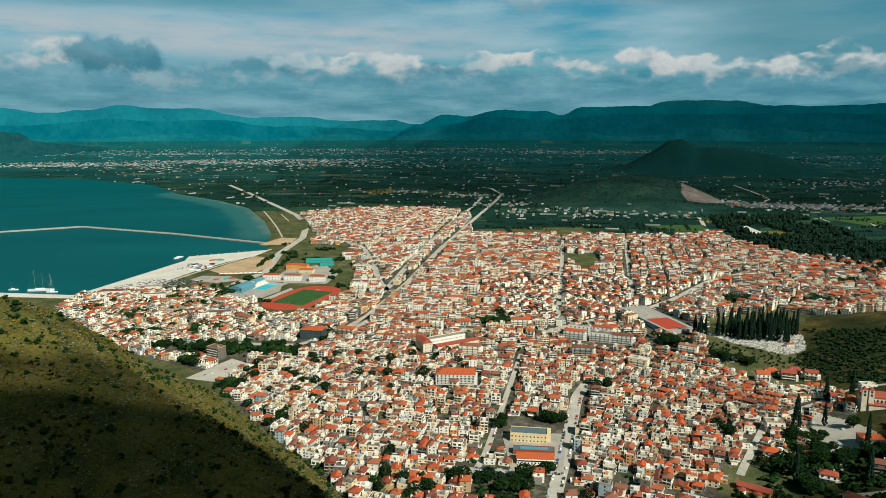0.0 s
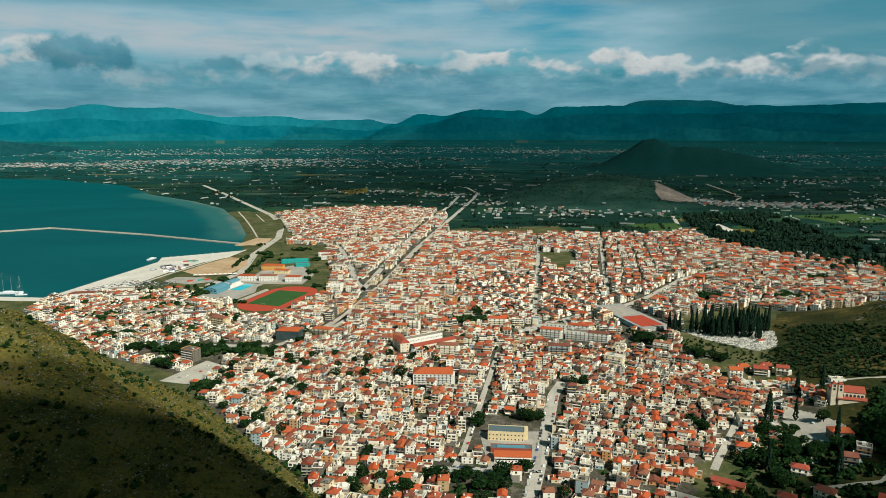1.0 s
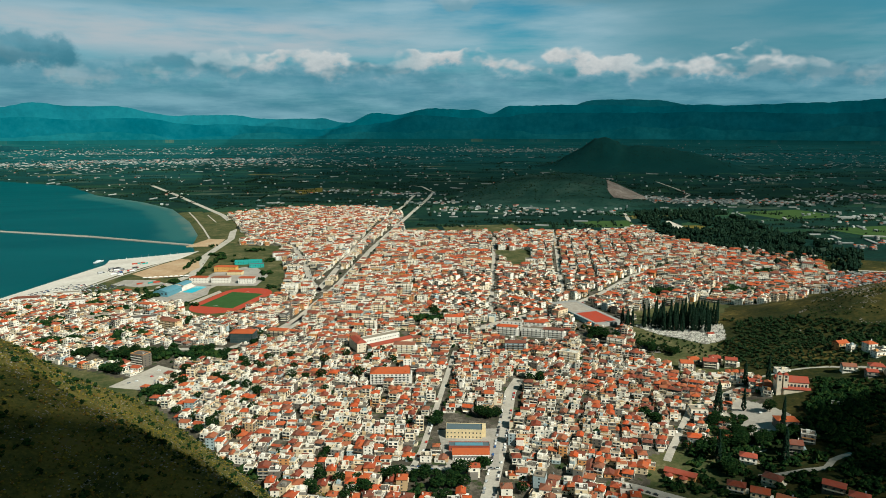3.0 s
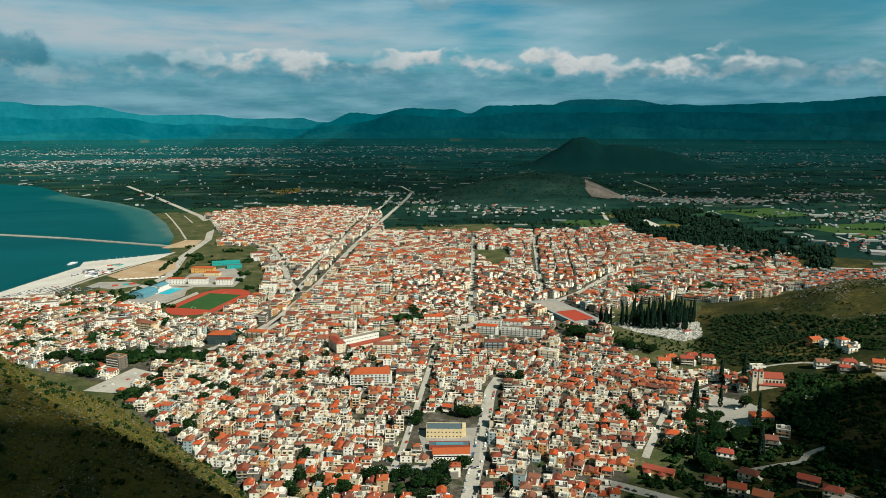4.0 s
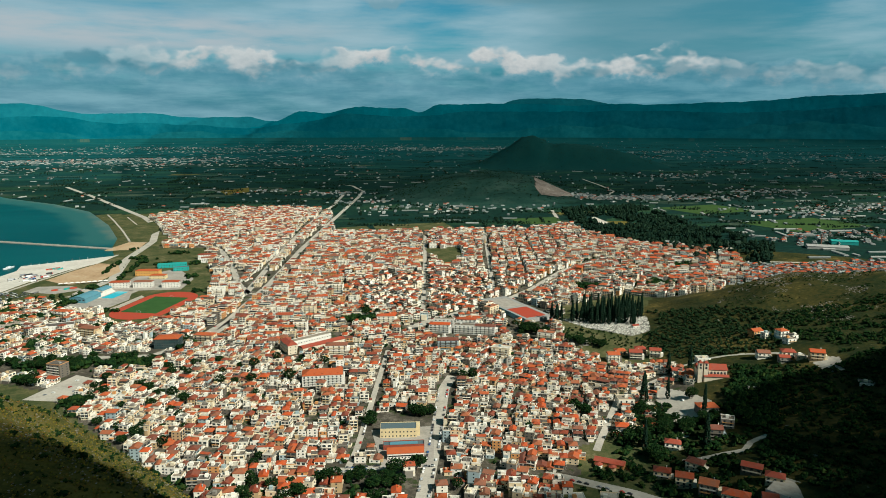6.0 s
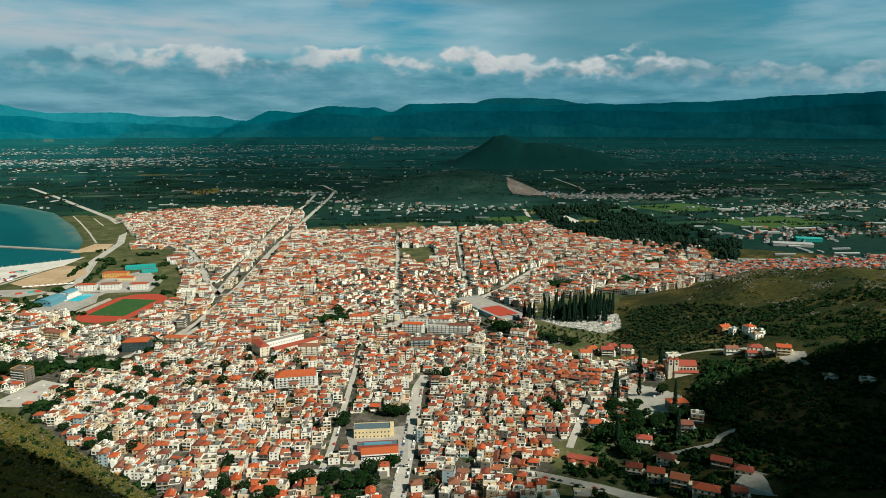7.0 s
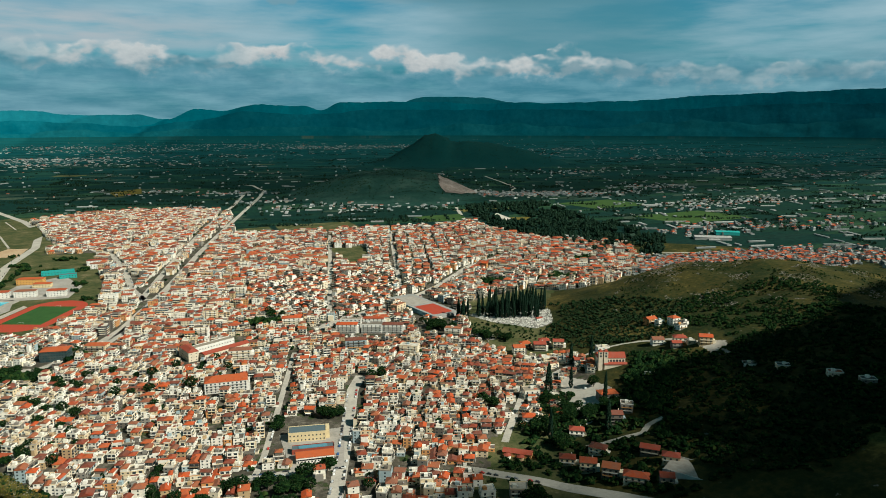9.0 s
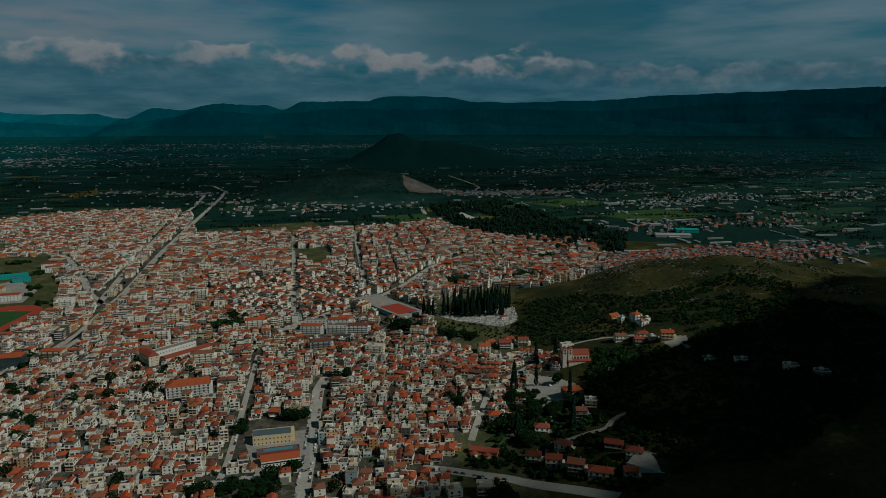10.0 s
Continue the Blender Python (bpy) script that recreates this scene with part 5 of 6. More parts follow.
for _ in range(900):
    x, y = rng.uniform(280, 405), rng.uniform(570, 740)
    if inside(SLOPE, x, y) and all(math.hypot(x - a, y - b) > 12.5 for a, b in stood) and all(near_line(line, x, y) > width / 2 + 6 for _, _, line, width in ROADS):
        stood.append((x, y))
        house(p, x, y, height(x, y), radians(-25 + rng.uniform(-30, 30)), rng.uniform(8, 12), rng.uniform(7, 10), rng.choice((1, 2, 2)), rng.random() < 0.55, rng)
tagged(p.done("slope_houses", HOUSE_MATS), "pale houses with red roofs among garden trees", "houses", kind="stuff")
lodge = building("garden_house", 26, 9, 1, "gable", (M["house_wall"], M["red"]), pitch=5, fh=3.6, extras=False)
for x in (-8, 4):
    p = Pile()
    p.tube([(x, -7.5, -2), (x, -7.5, 3.2)], [3.2, 3.2], 10, 0)
    pav = part("pavilion", p, M["house_wall"], lodge)
    p = Pile()
    p.tube([(x, -7.5, 3.2), (x, -7.5, 4.9)], [3.8, 0.1], 10, 0)
    part("cone_roof", p, M["red"], pav)
named(lodge, "single-storey house with red roofs and round pavilions", "villa")
set_down(lodge, 258, 535, -36)
terrace = new("retaining_terrace")
box_part("slab", -14, 14, -20, 20, -8, 0.3, M["stone"], terrace)
for x0, x1, y0, y1 in ((-14.3, -14, -20, 20), (14, 14.3, -20, 20), (-14, 14, -20.3, -20)):
    box_part("parapet", x0, x1, y0, y1, -8, 1.2, M["white"], terrace)
named(terrace, "paved terrace held by pale retaining walls", "terrace")
set_down(terrace, 360, 424, 35)
drape("pavement", "paved yard beside the hillside houses", [(530, 600), (546, 596), (566, 628), (558, 652), (542, 640)], M["road"], 0.2)
fort = new("fort_bastion")
box_part("wall", -9, 9, -6, 6, -10, 6, M["stone"], fort)
for k in range(5):
    box_part("merlon", -9 + 4 * k, -7 + 4 * k, -6, -5.2, 6, 7.2, M["stone"], fort)
named(fort, "weathered stone bastion corner on the hill crest", "fort")
set_down(fort, -243, 356, -60)

# ---- harbour: pier, boats, quay ----
def pier():
    pts = [(-1500, 1860), (-1277, 1985), (-1094, 2095), (-776, 1960), (-460, 1790)]
    p = Pile()
    for (ax, ay), (bx, by) in zip(pts, pts[1:]):
        a = math.atan2(by - ay, bx - ax)
        p.box((ax, ay, 0), (math.cos(a), math.sin(a)), 0, math.hypot(bx - ax, by - ay), -4, 4, -5, 2.2, 0)
        p.box((ax, ay, 0), (math.cos(a), math.sin(a)), 0, math.hypot(bx - ax, by - ay), 2.6, 4, 2.2, 3.4, 0)
    tagged(link("pavement", p.verts, p.faces, [M["stone"]]), "long pale stone breakwater across the bay", "breakwater", kind="structure")
    q = [(-425, 1690), (-492, 1650), (-592, 1598), (-582, 1545), (-660, 1219), (-1100, 1275), (-1100, 1240), (-655, 1195), (-575, 1255), (-540, 1345), (-520, 1430), (-480, 1540), (-440, 1600)]
    sheet("pavement", "broad pale concrete quay of the harbour", q, M["quay"], 0.4, "quay")


M["quay"] = patchy("quay_concrete", [(0.46, 0.42, 0.36), (0.58, 0.54, 0.47), (0.66, 0.62, 0.55)], 50.0, 8.0)
pier()


def hull_mesh(length, beam, depth):
    p = Pile()
    n = 9
    rows = []
    for i in range(n):
        s = i / (n - 1)
        k = math.sin(math.pi * min(1, 0.12 + s * 0.88)) ** 0.6 if s < 0.98 else 0.05
        rows.append([(-length / 2 + length * s, y * beam / 2 * k, z) for y, z in ((-1, depth), (-0.75, 0), (0, -0.6), (0.75, 0), (1, depth))])
    verts = [v for r in rows for v in r]
    faces = [(i * 5 + j, i * 5 + j + 1, (i + 1) * 5 + j + 1, (i + 1) * 5 + j) for i in range(n - 1) for j in range(4)]
    faces += [(i * 5 + 4, i * 5, (i + 1) * 5, (i + 1) * 5 + 4) for i in range(n - 1)] + [(0, 1, 2, 3, 4), tuple(range((n - 1) * 5 + 4, (n - 1) * 5 - 1, -1))]
    p.solid(verts, faces, 0)
    return p


def ship(length, beam, masts, yards, x, y, deg, label):
    ob = new("sailing_ship" if masts else "motor_boat")
    part("hull", hull_mesh(length, beam, length * 0.06 + 0.8), M["hull"], ob, "white hull")
    top = length * 0.06 + 0.8
    box_part("cabin", -length * 0.2, length * 0.12, -beam * 0.28, beam * 0.28, top, top + 1.8, M["hull"], ob)
    for k in range(masts):
        mx = length * (-0.22 + 0.3 * k)
        high = length * (0.85 - 0.08 * k)
        p = Pile()
        p.tube([(mx, 0, top), (mx, 0, high)], [0.28, 0.12], 8, 0)
        mast = part("mast", p, M["steel"], ob)
        for i in range(yards if k == masts - 1 else 0):
            z = high * (0.4 + 0.13 * i)
            p = Pile()
            p.tube([(mx, -beam * (0.9 - 0.1 * i), z), (mx, beam * (0.9 - 0.1 * i), z)], [0.14, 0.14], 6, 0)
            part("yard", p, M["hull"], mast)
        p = Pile()
        for e in (-length / 2, length / 2):
            p.tube([(mx, 0, high), (e, 0, top)], [0.05, 0.05], 4, 0)
        part("stay", p, M["steel"], mast)
    named(ob, label, "boat")
    ob.matrix_basis = pose(x, y, 0.0, 0, 0, deg)


ship(46, 8, 3, 5, -745, 1262, 8, "white three-masted sailing ship moored at the quay")
ship(20, 5, 1, 0, -718, 1250, 8, "white sailing yacht moored at the quay")
ship(18, 5, 1, 0, -800, 1268, 5, "small white yacht moored at the quay")
ship(30, 8, 0, 0, -612, 1590, 70, "grey work boat lying at the quay end")
for k in range(9):
    ship(10, 3.2, 1, 0, -575 + 14 * k, 1606 + 7 * k, 115, "small white sailing boat at the mole")


def car(label=""):
    ob = new("car")
    p = Pile()
    side = [(-2.1, 0.3), (2.1, 0.3), (2.15, 0.75), (1.2, 0.9), (0.6, 1.42), (-1.1, 1.45), (-1.9, 0.95), (-2.15, 0.85)]
    n = len(side)
    p.solid([(x, -0.85, z) for x, z in side] + [(x, 0.85, z) for x, z in side], [tuple(range(n)), tuple(range(2 * n - 1, n - 1, -1))] + [(i, n + i, n + (i + 1) % n, (i + 1) % n) for i in range(n)], 0)
    part("body", p, M["car_one"], ob)
    p = Pile()
    glass = [(0.62, 1.36), (1.15, 0.95), (-1.75, 0.98), (-1.1, 1.38)]
    p.solid([(x, -0.87, z) for x, z in glass] + [(x, 0.87, z) for x, z in glass], [(0, 1, 2, 3), (7, 6, 5, 4)] + [(i, 4 + i, 4 + (i + 1) % 4, (i + 1) % 4) for i in range(4)], 0)
    part("window", p, M["glass"], ob, "dark car windows")
    for x in (-1.3, 1.3):
        for y in (-0.86, 0.86):
            p = Pile()
            p.tube([(x, y - 0.1, 0.32), (x, y + 0.1, 0.32)], [0.32, 0.32], 8, 0)
            part("wheel", p, M["tyre"], ob)
    return named(ob, "small parked car with dark windows", "car", "parked cars")


rng = random.Random(11)
first = car()
spots = []
for line, side in (([(80, 490), (113, 604), (150, 742)], 4.6), ([(80, 490), (113, 604), (150, 742)], -4.6), ([(-20, 575), (30, 572), (105, 567)], 3.0), ([(39, 603), (56, 677)], 2.0), ([(211, 522), (235, 503), (261, 483)], 3.0)):
    for (ax, ay), (bx, by) in zip(line, line[1:]):
        length = math.hypot(bx - ax, by - ay)
        dx, dy = (bx - ax) / length, (by - ay) / length
        s = rng.uniform(0, 5)
        while s < length:
            if rng.random() < 0.62:
                spots.append((ax + dx * s + dy * side, ay + dy * s - dx * side, math.degrees(math.atan2(dy, dx))))
            s += 6.2
for x, y in ((-290, 810), (-283, 815), (-270, 830), (-262, 815), (-268, 850), (390, 640), (372, 605)):
    spots.append((x, y, rng.uniform(0, 180)))
first.matrix_basis = pose(spots[0][0], spots[0][1], height(*spots[0][:2]) + 0.15, 0, 0, spots[0][2])
for x, y, deg in spots[1:]:
    copy_thing(first, pose(x, y, height(x, y) + 0.15, 0, 0, deg))
stall = new("market_tent")
p = Pile()
p.hip(HERE, STRAIGHT, -4, 4, -3, 3, 2.6, 1.6, 0.2, 0)
part("canopy", p, M["white"], stall)
for x in (-3.8, 3.8):
    for y in (-2.8, 2.8):
        box_part("post", x - 0.08, x + 0.08, y - 0.08, y + 0.08, -0.5, 2.6, M["steel"], stall)
tagged(stall, "white pitched canvas tent on the quay", "tent", "tents on the quay")
stall.matrix_basis = pose(-452, 1392, height(-452, 1392), 0, 0, 10)
for k in range(1, 9):
    copy_thing(stall, pose(-452 + 9.5 * k, 1392 + 1.6 * k, height(-452 + 9.5 * k, 1392 + 1.6 * k), 0, 0, 10))
for k in range(10):
    box = new("shipping_container")
    box_part("body", -6, 6, -1.2, 1.2, 0, 2.6, (M["track"], M["grey"], M["teal"])[k % 3], box)
    box_part("door", 6.0, 6.06, -1.1, 1.1, 0.1, 2.5, M["grey"], box)
    tagged(box, ("rust-red", "grey", "green")[k % 3] + " steel container standing on the quay", "container", "containers on the quay")
    x, y = (-520 + 4.0 * k, 1545 + 3 * (k % 4)) if k < 6 else (-500 + 9 * k, 1320 + 4 * k)
    box.matrix_basis = pose(x, y, height(x, y) + 0.4, 0, 0, 25 + 12 * (k % 3))
# rows of cars and lorries far off on the quay and in the streets
p = Pile()
for i in range(620):
    if i < 380:
        row = i % 10
        s = rng.random()
        x, y = -640 + 70 * s + row * 11.0, 1232 + 120 * s - row * 1.6
        if rng.random() < 0.2:
            continue
    elif i < 420:
        x, y = rng.uniform(-560, -500), rng.uniform(1430, 1500)
    else:
        _, _, line, width = ROADS[rng.choice((0, 1, 4, 5, 6, 8, 9, 10))]
        k = rng.randrange(len(line) - 1)
        t = rng.random()
        a = math.atan2(line[k + 1][1] - line[k][1], line[k + 1][0] - line[k][0])
        off = rng.choice((-1, 1)) * width * 0.33
        x, y = line[k][0] + t * (line[k + 1][0] - line[k][0]) - math.sin(a) * off, line[k][1] + t * (line[k + 1][1] - line[k][1]) + math.cos(a) * off
        if math.hypot(x, y) > 2400:
            continue
    a = 0.2 + (0.5 if i < 420 else 0) if i < 420 else a
    turn = (math.cos(a), math.sin(a))
    at = (x, y, height(x, y) + (0.4 if i < 420 else 0.12))
    if 380 <= i < 420 and i % 3 == 0:
        p.box(at, turn, -5, 5, -1.25, 1.25, 0.9, 3.6, 0, True)
        p.box(at, turn, 5.2, 7, -1.2, 1.2, 0.4, 2.7, 0, True)
    else:
        p.box(at, turn, -2.1, 2.1, -0.85, 0.85, 0.3, 0.85, 0, True)
        p.box(at, turn, -1.4, 0.9, -0.75, 0.75, 0.85, 1.42, 1)
tagged(p.done("parked_cars", [M["car"], M["glass"]]), "rows of parked cars and lorries on quay and streets", "cars", kind="stuff")

# ---- cemetery ----
M["grave_gravel"] = patchy("grave_gravel", [(0.10, 0.095, 0.08), (0.22, 0.21, 0.18), (0.34, 0.32, 0.28)], 9.0, 6.0)
CEMETERY = [(384, 983), (403, 935), (448, 880), (483, 890), (512, 960), (477, 1008)]
drape("pavement", "pale gravel of the walled cemetery", CEMETERY, M["grave_gravel"], 0.1, 3.0)
p = Pile()
for i in range(1500):
    x, y = rng.uniform(380, 515), rng.uniform(875, 1012)
    if inside(CEMETERY, x, y):
        a = 0.45 + rng.uniform(-0.1, 0.1)
        t = (math.cos(a), math.sin(a))
        at = (x, y, height(x, y))
        k = rng.uniform(0.8, 1.5)
        p.box(at, t, -1.1 * k, 1.1 * k, -0.5 * k, 0.5 * k, -0.3, 0.6 * k, 0)
        p.box(at, t, 0.85 * k, 1.1 * k, -0.45 * k, 0.45 * k, 0.6 * k, 1.7 * k, 0)
tagged(p.done("gravestones", [M["white"]]), "crowded white marble graves in rows", "graves", kind="stuff")
b = building("chapel", 10, 6, 1, "gable", (M["white"], M["red"]), fh=4, extras=False)
named(b, "small white cemetery chapel with a red roof", "chapel")
set_down(b, 470, 912, 10)


# ---- trees ----
def crown_points(rng, rx, rz, count, tall=False):
    out = []
    while len(out) < count:
        x, y, z = rng.uniform(-1, 1), rng.uniform(-1, 1), rng.uniform(-1, 1)
        k = x * x + y * y + z * z
        if 0.25 < k < 1.0 + 0.25 * noise.noise((x * 2 + count, y * 2, z * 2)):
            out.append((x * rx, y * rx, z * rz))
    return out


def tree(kind, seed):
    """A tree with trunk, limbs and a ragged crown; kinds: broad, cypress, olive."""
    rng = random.Random(seed)
    ob = new("tree" if kind != "cypress" else "cypress_tree")
    if kind == "cypress":
        high, wide = rng.uniform(30, 37), rng.uniform(3.0, 4.0)
        t = Pile()
        t.tube([(0, 0, -1), (0.1, 0, 3), (0, 0.1, high * 0.8)], [0.4, 0.3, 0.06], 7, 0)
        part("trunk", t, M["bark"], ob)
        c = Pile()
        for i in range(260):
            s = rng.random() ** 0.8
            r = wide * min(1, 5 * (s + 0.05)) * (1 - s) ** 0.7 * rng.uniform(0.7, 1.08)
            a = rng.uniform(0, 6.28)
            c.clump((r * math.cos(a), r * math.sin(a), 1.2 + s * (high - 1.2)), 0.75, 0.75, 1.6, 0, rng)
        part("crown", c, M["cypress"], ob)
        return ob
    high, wide = (rng.uniform(8, 12), rng.uniform(4.0, 5.6)) if kind == "broad" else (rng.uniform(4.5, 6), rng.uniform(2.4, 3.2))
    t = Pile()
    fork = high * 0.35
    t.tube([(0, 0, -1), (0.1, 0, fork * 0.5), (0.2, 0.1, fork)], [0.42, 0.32, 0.24], 7, 0)
    for k in range(5):
        a = k * 1.26 + rng.uniform(-0.3, 0.3)
        t.tube([(0.2, 0.1, fork), (wide * 0.35 * math.cos(a), wide * 0.35 * math.sin(a), fork + high * 0.2), (wide * 0.7 * math.cos(a), wide * 0.7 * math.sin(a), fork + high * 0.38)], [0.2, 0.13, 0.05], 5, 0)
    part("trunk", t, M["bark"], ob)
    c = Pile()
    for x, y, z in crown_points(rng, wide, high * 0.34, 210 if kind == "broad" else 110):
        k = rng.uniform(0.45, 0.95)
        c.clump((x, y, high * 0.66 + z), k, k, k * 0.7, 0, rng, 0.45)
    part("crown", c, M["leaf"] if kind == "broad" else M["olive"], ob)
    return ob


def scatter(poly, count, rng, limit=100000):
    xs, ys = [q[0] for q in poly], [q[1] for q in poly]
    out = []
    for _ in range(limit):
        if len(out) >= count:
            break
        x, y = rng.uniform(min(xs), max(xs)), rng.uniform(min(ys), max(ys))
        if inside(poly, x, y):
            out.append((x, y))
    return out


def around(x, y, r, n, rng):
    return [(x + r * rng.gauss(0, 0.55), y + r * rng.gauss(0, 0.55)) for _ in range(n)]


rng = random.Random(21)
broad = [tree("broad", k) for k in range(4)]
for ob in broad:
    named(ob, "dark green broadleaf tree with a dense ragged crown", "tree", "trees of the town")
places = []
for x, y, r, n in ((58, 663, 7, 5), (106, 676, 9, 9), (118, 668, 6, 4), (38, 556, 9, 6), (58, 538, 12, 12), (10, 548, 8, 5), (-20, 540, 10, 6), (-380, 917, 18, 7), (-322, 909, 16, 9), (-279, 905, 12, 9), (-228, 915, 12, 8), (-235, 790, 12, 6), (-316, 846, 10, 6),
                   (-194, 895, 10, 5), (312, 938, 14, 16), (326, 925, 10, 8), (209, 990, 8, 4), (280, 645, 12, 7), (338, 626, 12, 10), (300, 575, 14, 12), (330, 590, 14, 12), (352, 575, 10, 8), (300, 535, 8, 6), (375, 580, 8, 5), (345, 600, 9, 8), (360, 868, 14, 9), (385, 850, 10, 6),
                   (400, 640, 5, 2), (70, 555, 5, 3), (90, 565, 6, 4), (190, 770, 8, 4), (100, 1075, 14, 7), (-25, 1000, 8, 4), (240, 455, 12, 6)):
    places += [(a, b) for a, b in around(x, y, r, n, rng)]
places += [q for q in TREE_SPOTS if math.hypot(*q) < 900][:60]
for i, (x, y) in enumerate(places):
    m = pose(x, y, height(x, y), 0, 0, rng.uniform(0, 360))
    if i < 4:
        broad[i].matrix_basis = m
    else:
        k = rng.uniform(0.75, 1.3)
        copy_thing(broad[i % 4], m @ Matrix.Diagonal((k, k, k * rng.uniform(0.9, 1.1), 1)))
tall = [tree("cypress", 40 + k) for k in range(3)]
for ob in tall:
    named(ob, "tall dark slender cypress tree", "cypress", "cypresses of the cemetery")
spots = [(395 + 4.4 * k + rng.uniform(-1, 1), 975 - 0.3 * k + rng.gauss(0, 5)) for k in range(27)]
spots = [q for i, q in enumerate(spots) if i not in (3, 4, 22)] + [(408 + 3.4 * k, 958 - 1.2 * k + rng.uniform(-7, 7)) for k in range(22)] + [(424 + 5.2 * k + rng.uniform(-2, 2), 1000 - 0.6 * k + rng.gauss(0, 7)) for k in range(17)] + [(372, 972), (368, 965), (377, 967), (364, 973), (380, 655), (383, 590), (352, 655), (418, 722), (436, 706), (300, 552), (350, 532)]
for i, (x, y) in enumerate(spots):
    m = pose(x, y, height(x, y), 0, 0, rng.uniform(0, 360))
    if i < 3:
        tall[i].matrix_basis = m
    else:
        k = rng.uniform(0.8, 1.15)
        copy_thing(tall[i % 3], m @ Matrix.Diagonal((k * rng.uniform(0.85, 1.25), k, rng.uniform(0.75, 1.12), 1)))


def foliage(name, label, category, spots, mat, size, tufts, drawn_in=False, squat=0.8, seed=3):
    """Uncountable trees or bushes: each a few ragged tufts."""
    rng = random.Random(seed)
    p = Pile()
    for x, y in spots:
        z = height(x, y)
        k = rng.uniform(0.7, 1.25) * size
        for _ in range(tufts):
            a, r = rng.uniform(0, 6.28), k * rng.uniform(0, 0.75)
            h = rng.uniform(0.25, 1.15)
            q = k * rng.uniform(0.3, 0.6)
            p.clump((x + r * math.cos(a), y + r * math.sin(a), z + k * squat * h), q, q, q * squat, 0, rng, 0.4)
    return tagged(p.done(name, [mat], drawn_in), label, category, kind="stuff")


def free(q, gap=4.0):
    return all(near_line(line, *q) > width / 2 + gap for _, _, line, width in ROADS)


foliage("town_trees", "scattered green trees between the houses", "trees", [q for q in TREE_SPOTS if math.hypot(*q) >= 900] + [q for q in scatter(TOWN, 1700, rng) if not any(inside(k, *q) for k in KEEP_OUT) and free(q, 1)], M["leaf"], 3.3, 9)
GARDENS = [(255, 540), (296, 590), (350, 650), (372, 640), (345, 560), (400, 610), (425, 600), (420, 520), (400, 440), (372, 395), (320, 400), (300, 430), (262, 470), (215, 500)]
foliage("garden_trees", "dark trees and hedges between the villas", "trees", [q for q in scatter(GARDENS, 560, rng) if free(q, 2.5) and all(math.hypot(q[0] - v[0], q[1] - v[1]) > 9 for v in stood) and math.hypot(q[0] - 258, q[1] - 535) > 16 and not inside([(340, 400), (385, 410), (385, 450), (345, 450)], *q)], M["leaf"], 3.8, 14)
foliage("harbour_trees", "dark trees between the harbour and the stadium", "trees", around(-420, 1212, 24, 36, rng) + around(-470, 1200, 22, 26, rng) + around(-520, 1175, 18, 14, rng) + around(-300, 1080, 16, 16, rng) + around(-330, 1170, 12, 8, rng) + around(-385, 1350, 10, 10, rng) + around(-360, 1640, 14, 14, rng) + around(-345, 1590, 10, 12, rng) + around(-400, 1760, 10, 5, rng) + around(-215, 1420, 14, 10, rng) + around(-222, 1360, 10, 5, rng) + around(-190, 1290, 8, 5, rng) + around(-290, 1690, 20, 14, rng) + [(-352 + rng.gauss(0, 4), y + rng.uniform(-4, 4)) for y in range(1380, 1640, 9)] + [(-398 + rng.gauss(0, 3), y) for y in range(1480, 1600, 10)] + around(-392, 1240, 14, 14, rng) + around(-300, 1560, 16, 12, rng) + around(-235, 1560, 10, 8, rng) + [(-372 + 9 * k, 1172 + rng.gauss(0, 4)) for k in range(9)] + [q for q in around(-455, 1240, 40, 30, rng) + around(-400, 1290, 30, 16, rng) if free(q)], M["leaf"], 5.2, 14)
foliage("park_trees", "row of large dark trees beside the car park", "trees", [(-400 + 7 * k + rng.uniform(-3, 3), 925 - 0.8 * k + rng.gauss(0, 7)) for k in range(32)] + around(-330, 860, 10, 12, rng) + around(-250, 780, 10, 10, rng) + around(-300, 905, 30, 40, rng) + around(-215, 890, 20, 24, rng) + [q for q in around(-420, 1130, 35, 50, rng) + around(-490, 1080, 30, 40, rng) + around(-570, 1120, 25, 24, rng) + around(-350, 1010, 25, 26, rng) + around(-440, 980, 30, 30, rng) + around(-160, 960, 18, 18, rng) if free(q)], M["leaf"], 6.4, 20)
foliage("grove_trees", "clump of tall dark trees among the houses", "trees", [q for x, y in GROVES for q in around(x, y, 26, 22, rng)], M["leaf"], 6.2, 20)
foliage("mound_scrub", "dry bushes on the mound by the cemetery", "bushes", scatter([(372, 960), (352, 880), (380, 850), (440, 830), (450, 880), (400, 935)], 130, rng), M["leaf"], 2.2, 7)
WOOD = [(884, 2305), (1195, 2343), (1144, 1921), (1153, 1529), (974, 1285), (850, 1394), (838, 1575), (775, 1762), (823, 2093)]
foliage("wood", "dense dark pine and eucalyptus wood", "wood", [q for q in scatter(WOOD, 1500, rng) if free(q) and not (880 < q[0] < 985 and 1890 < q[1] < 2110) and noise.noise((q[0] / 90, q[1] / 90, 0)) > -0.25], M["cypress"], 7.5, 9, squat=1.3)
OLIVES = [(520, 1000), (600, 860), (640, 790), (545, 700), (470, 740), (440, 790), (440, 860), (500, 890), (525, 960)]
grove = [(x + rng.uniform(-1.6, 1.6), y + rng.uniform(-1.6, 1.6)) for x in range(430, 650, 7) for y in range(690, 1010, 7) if inside(OLIVES, x, y)]
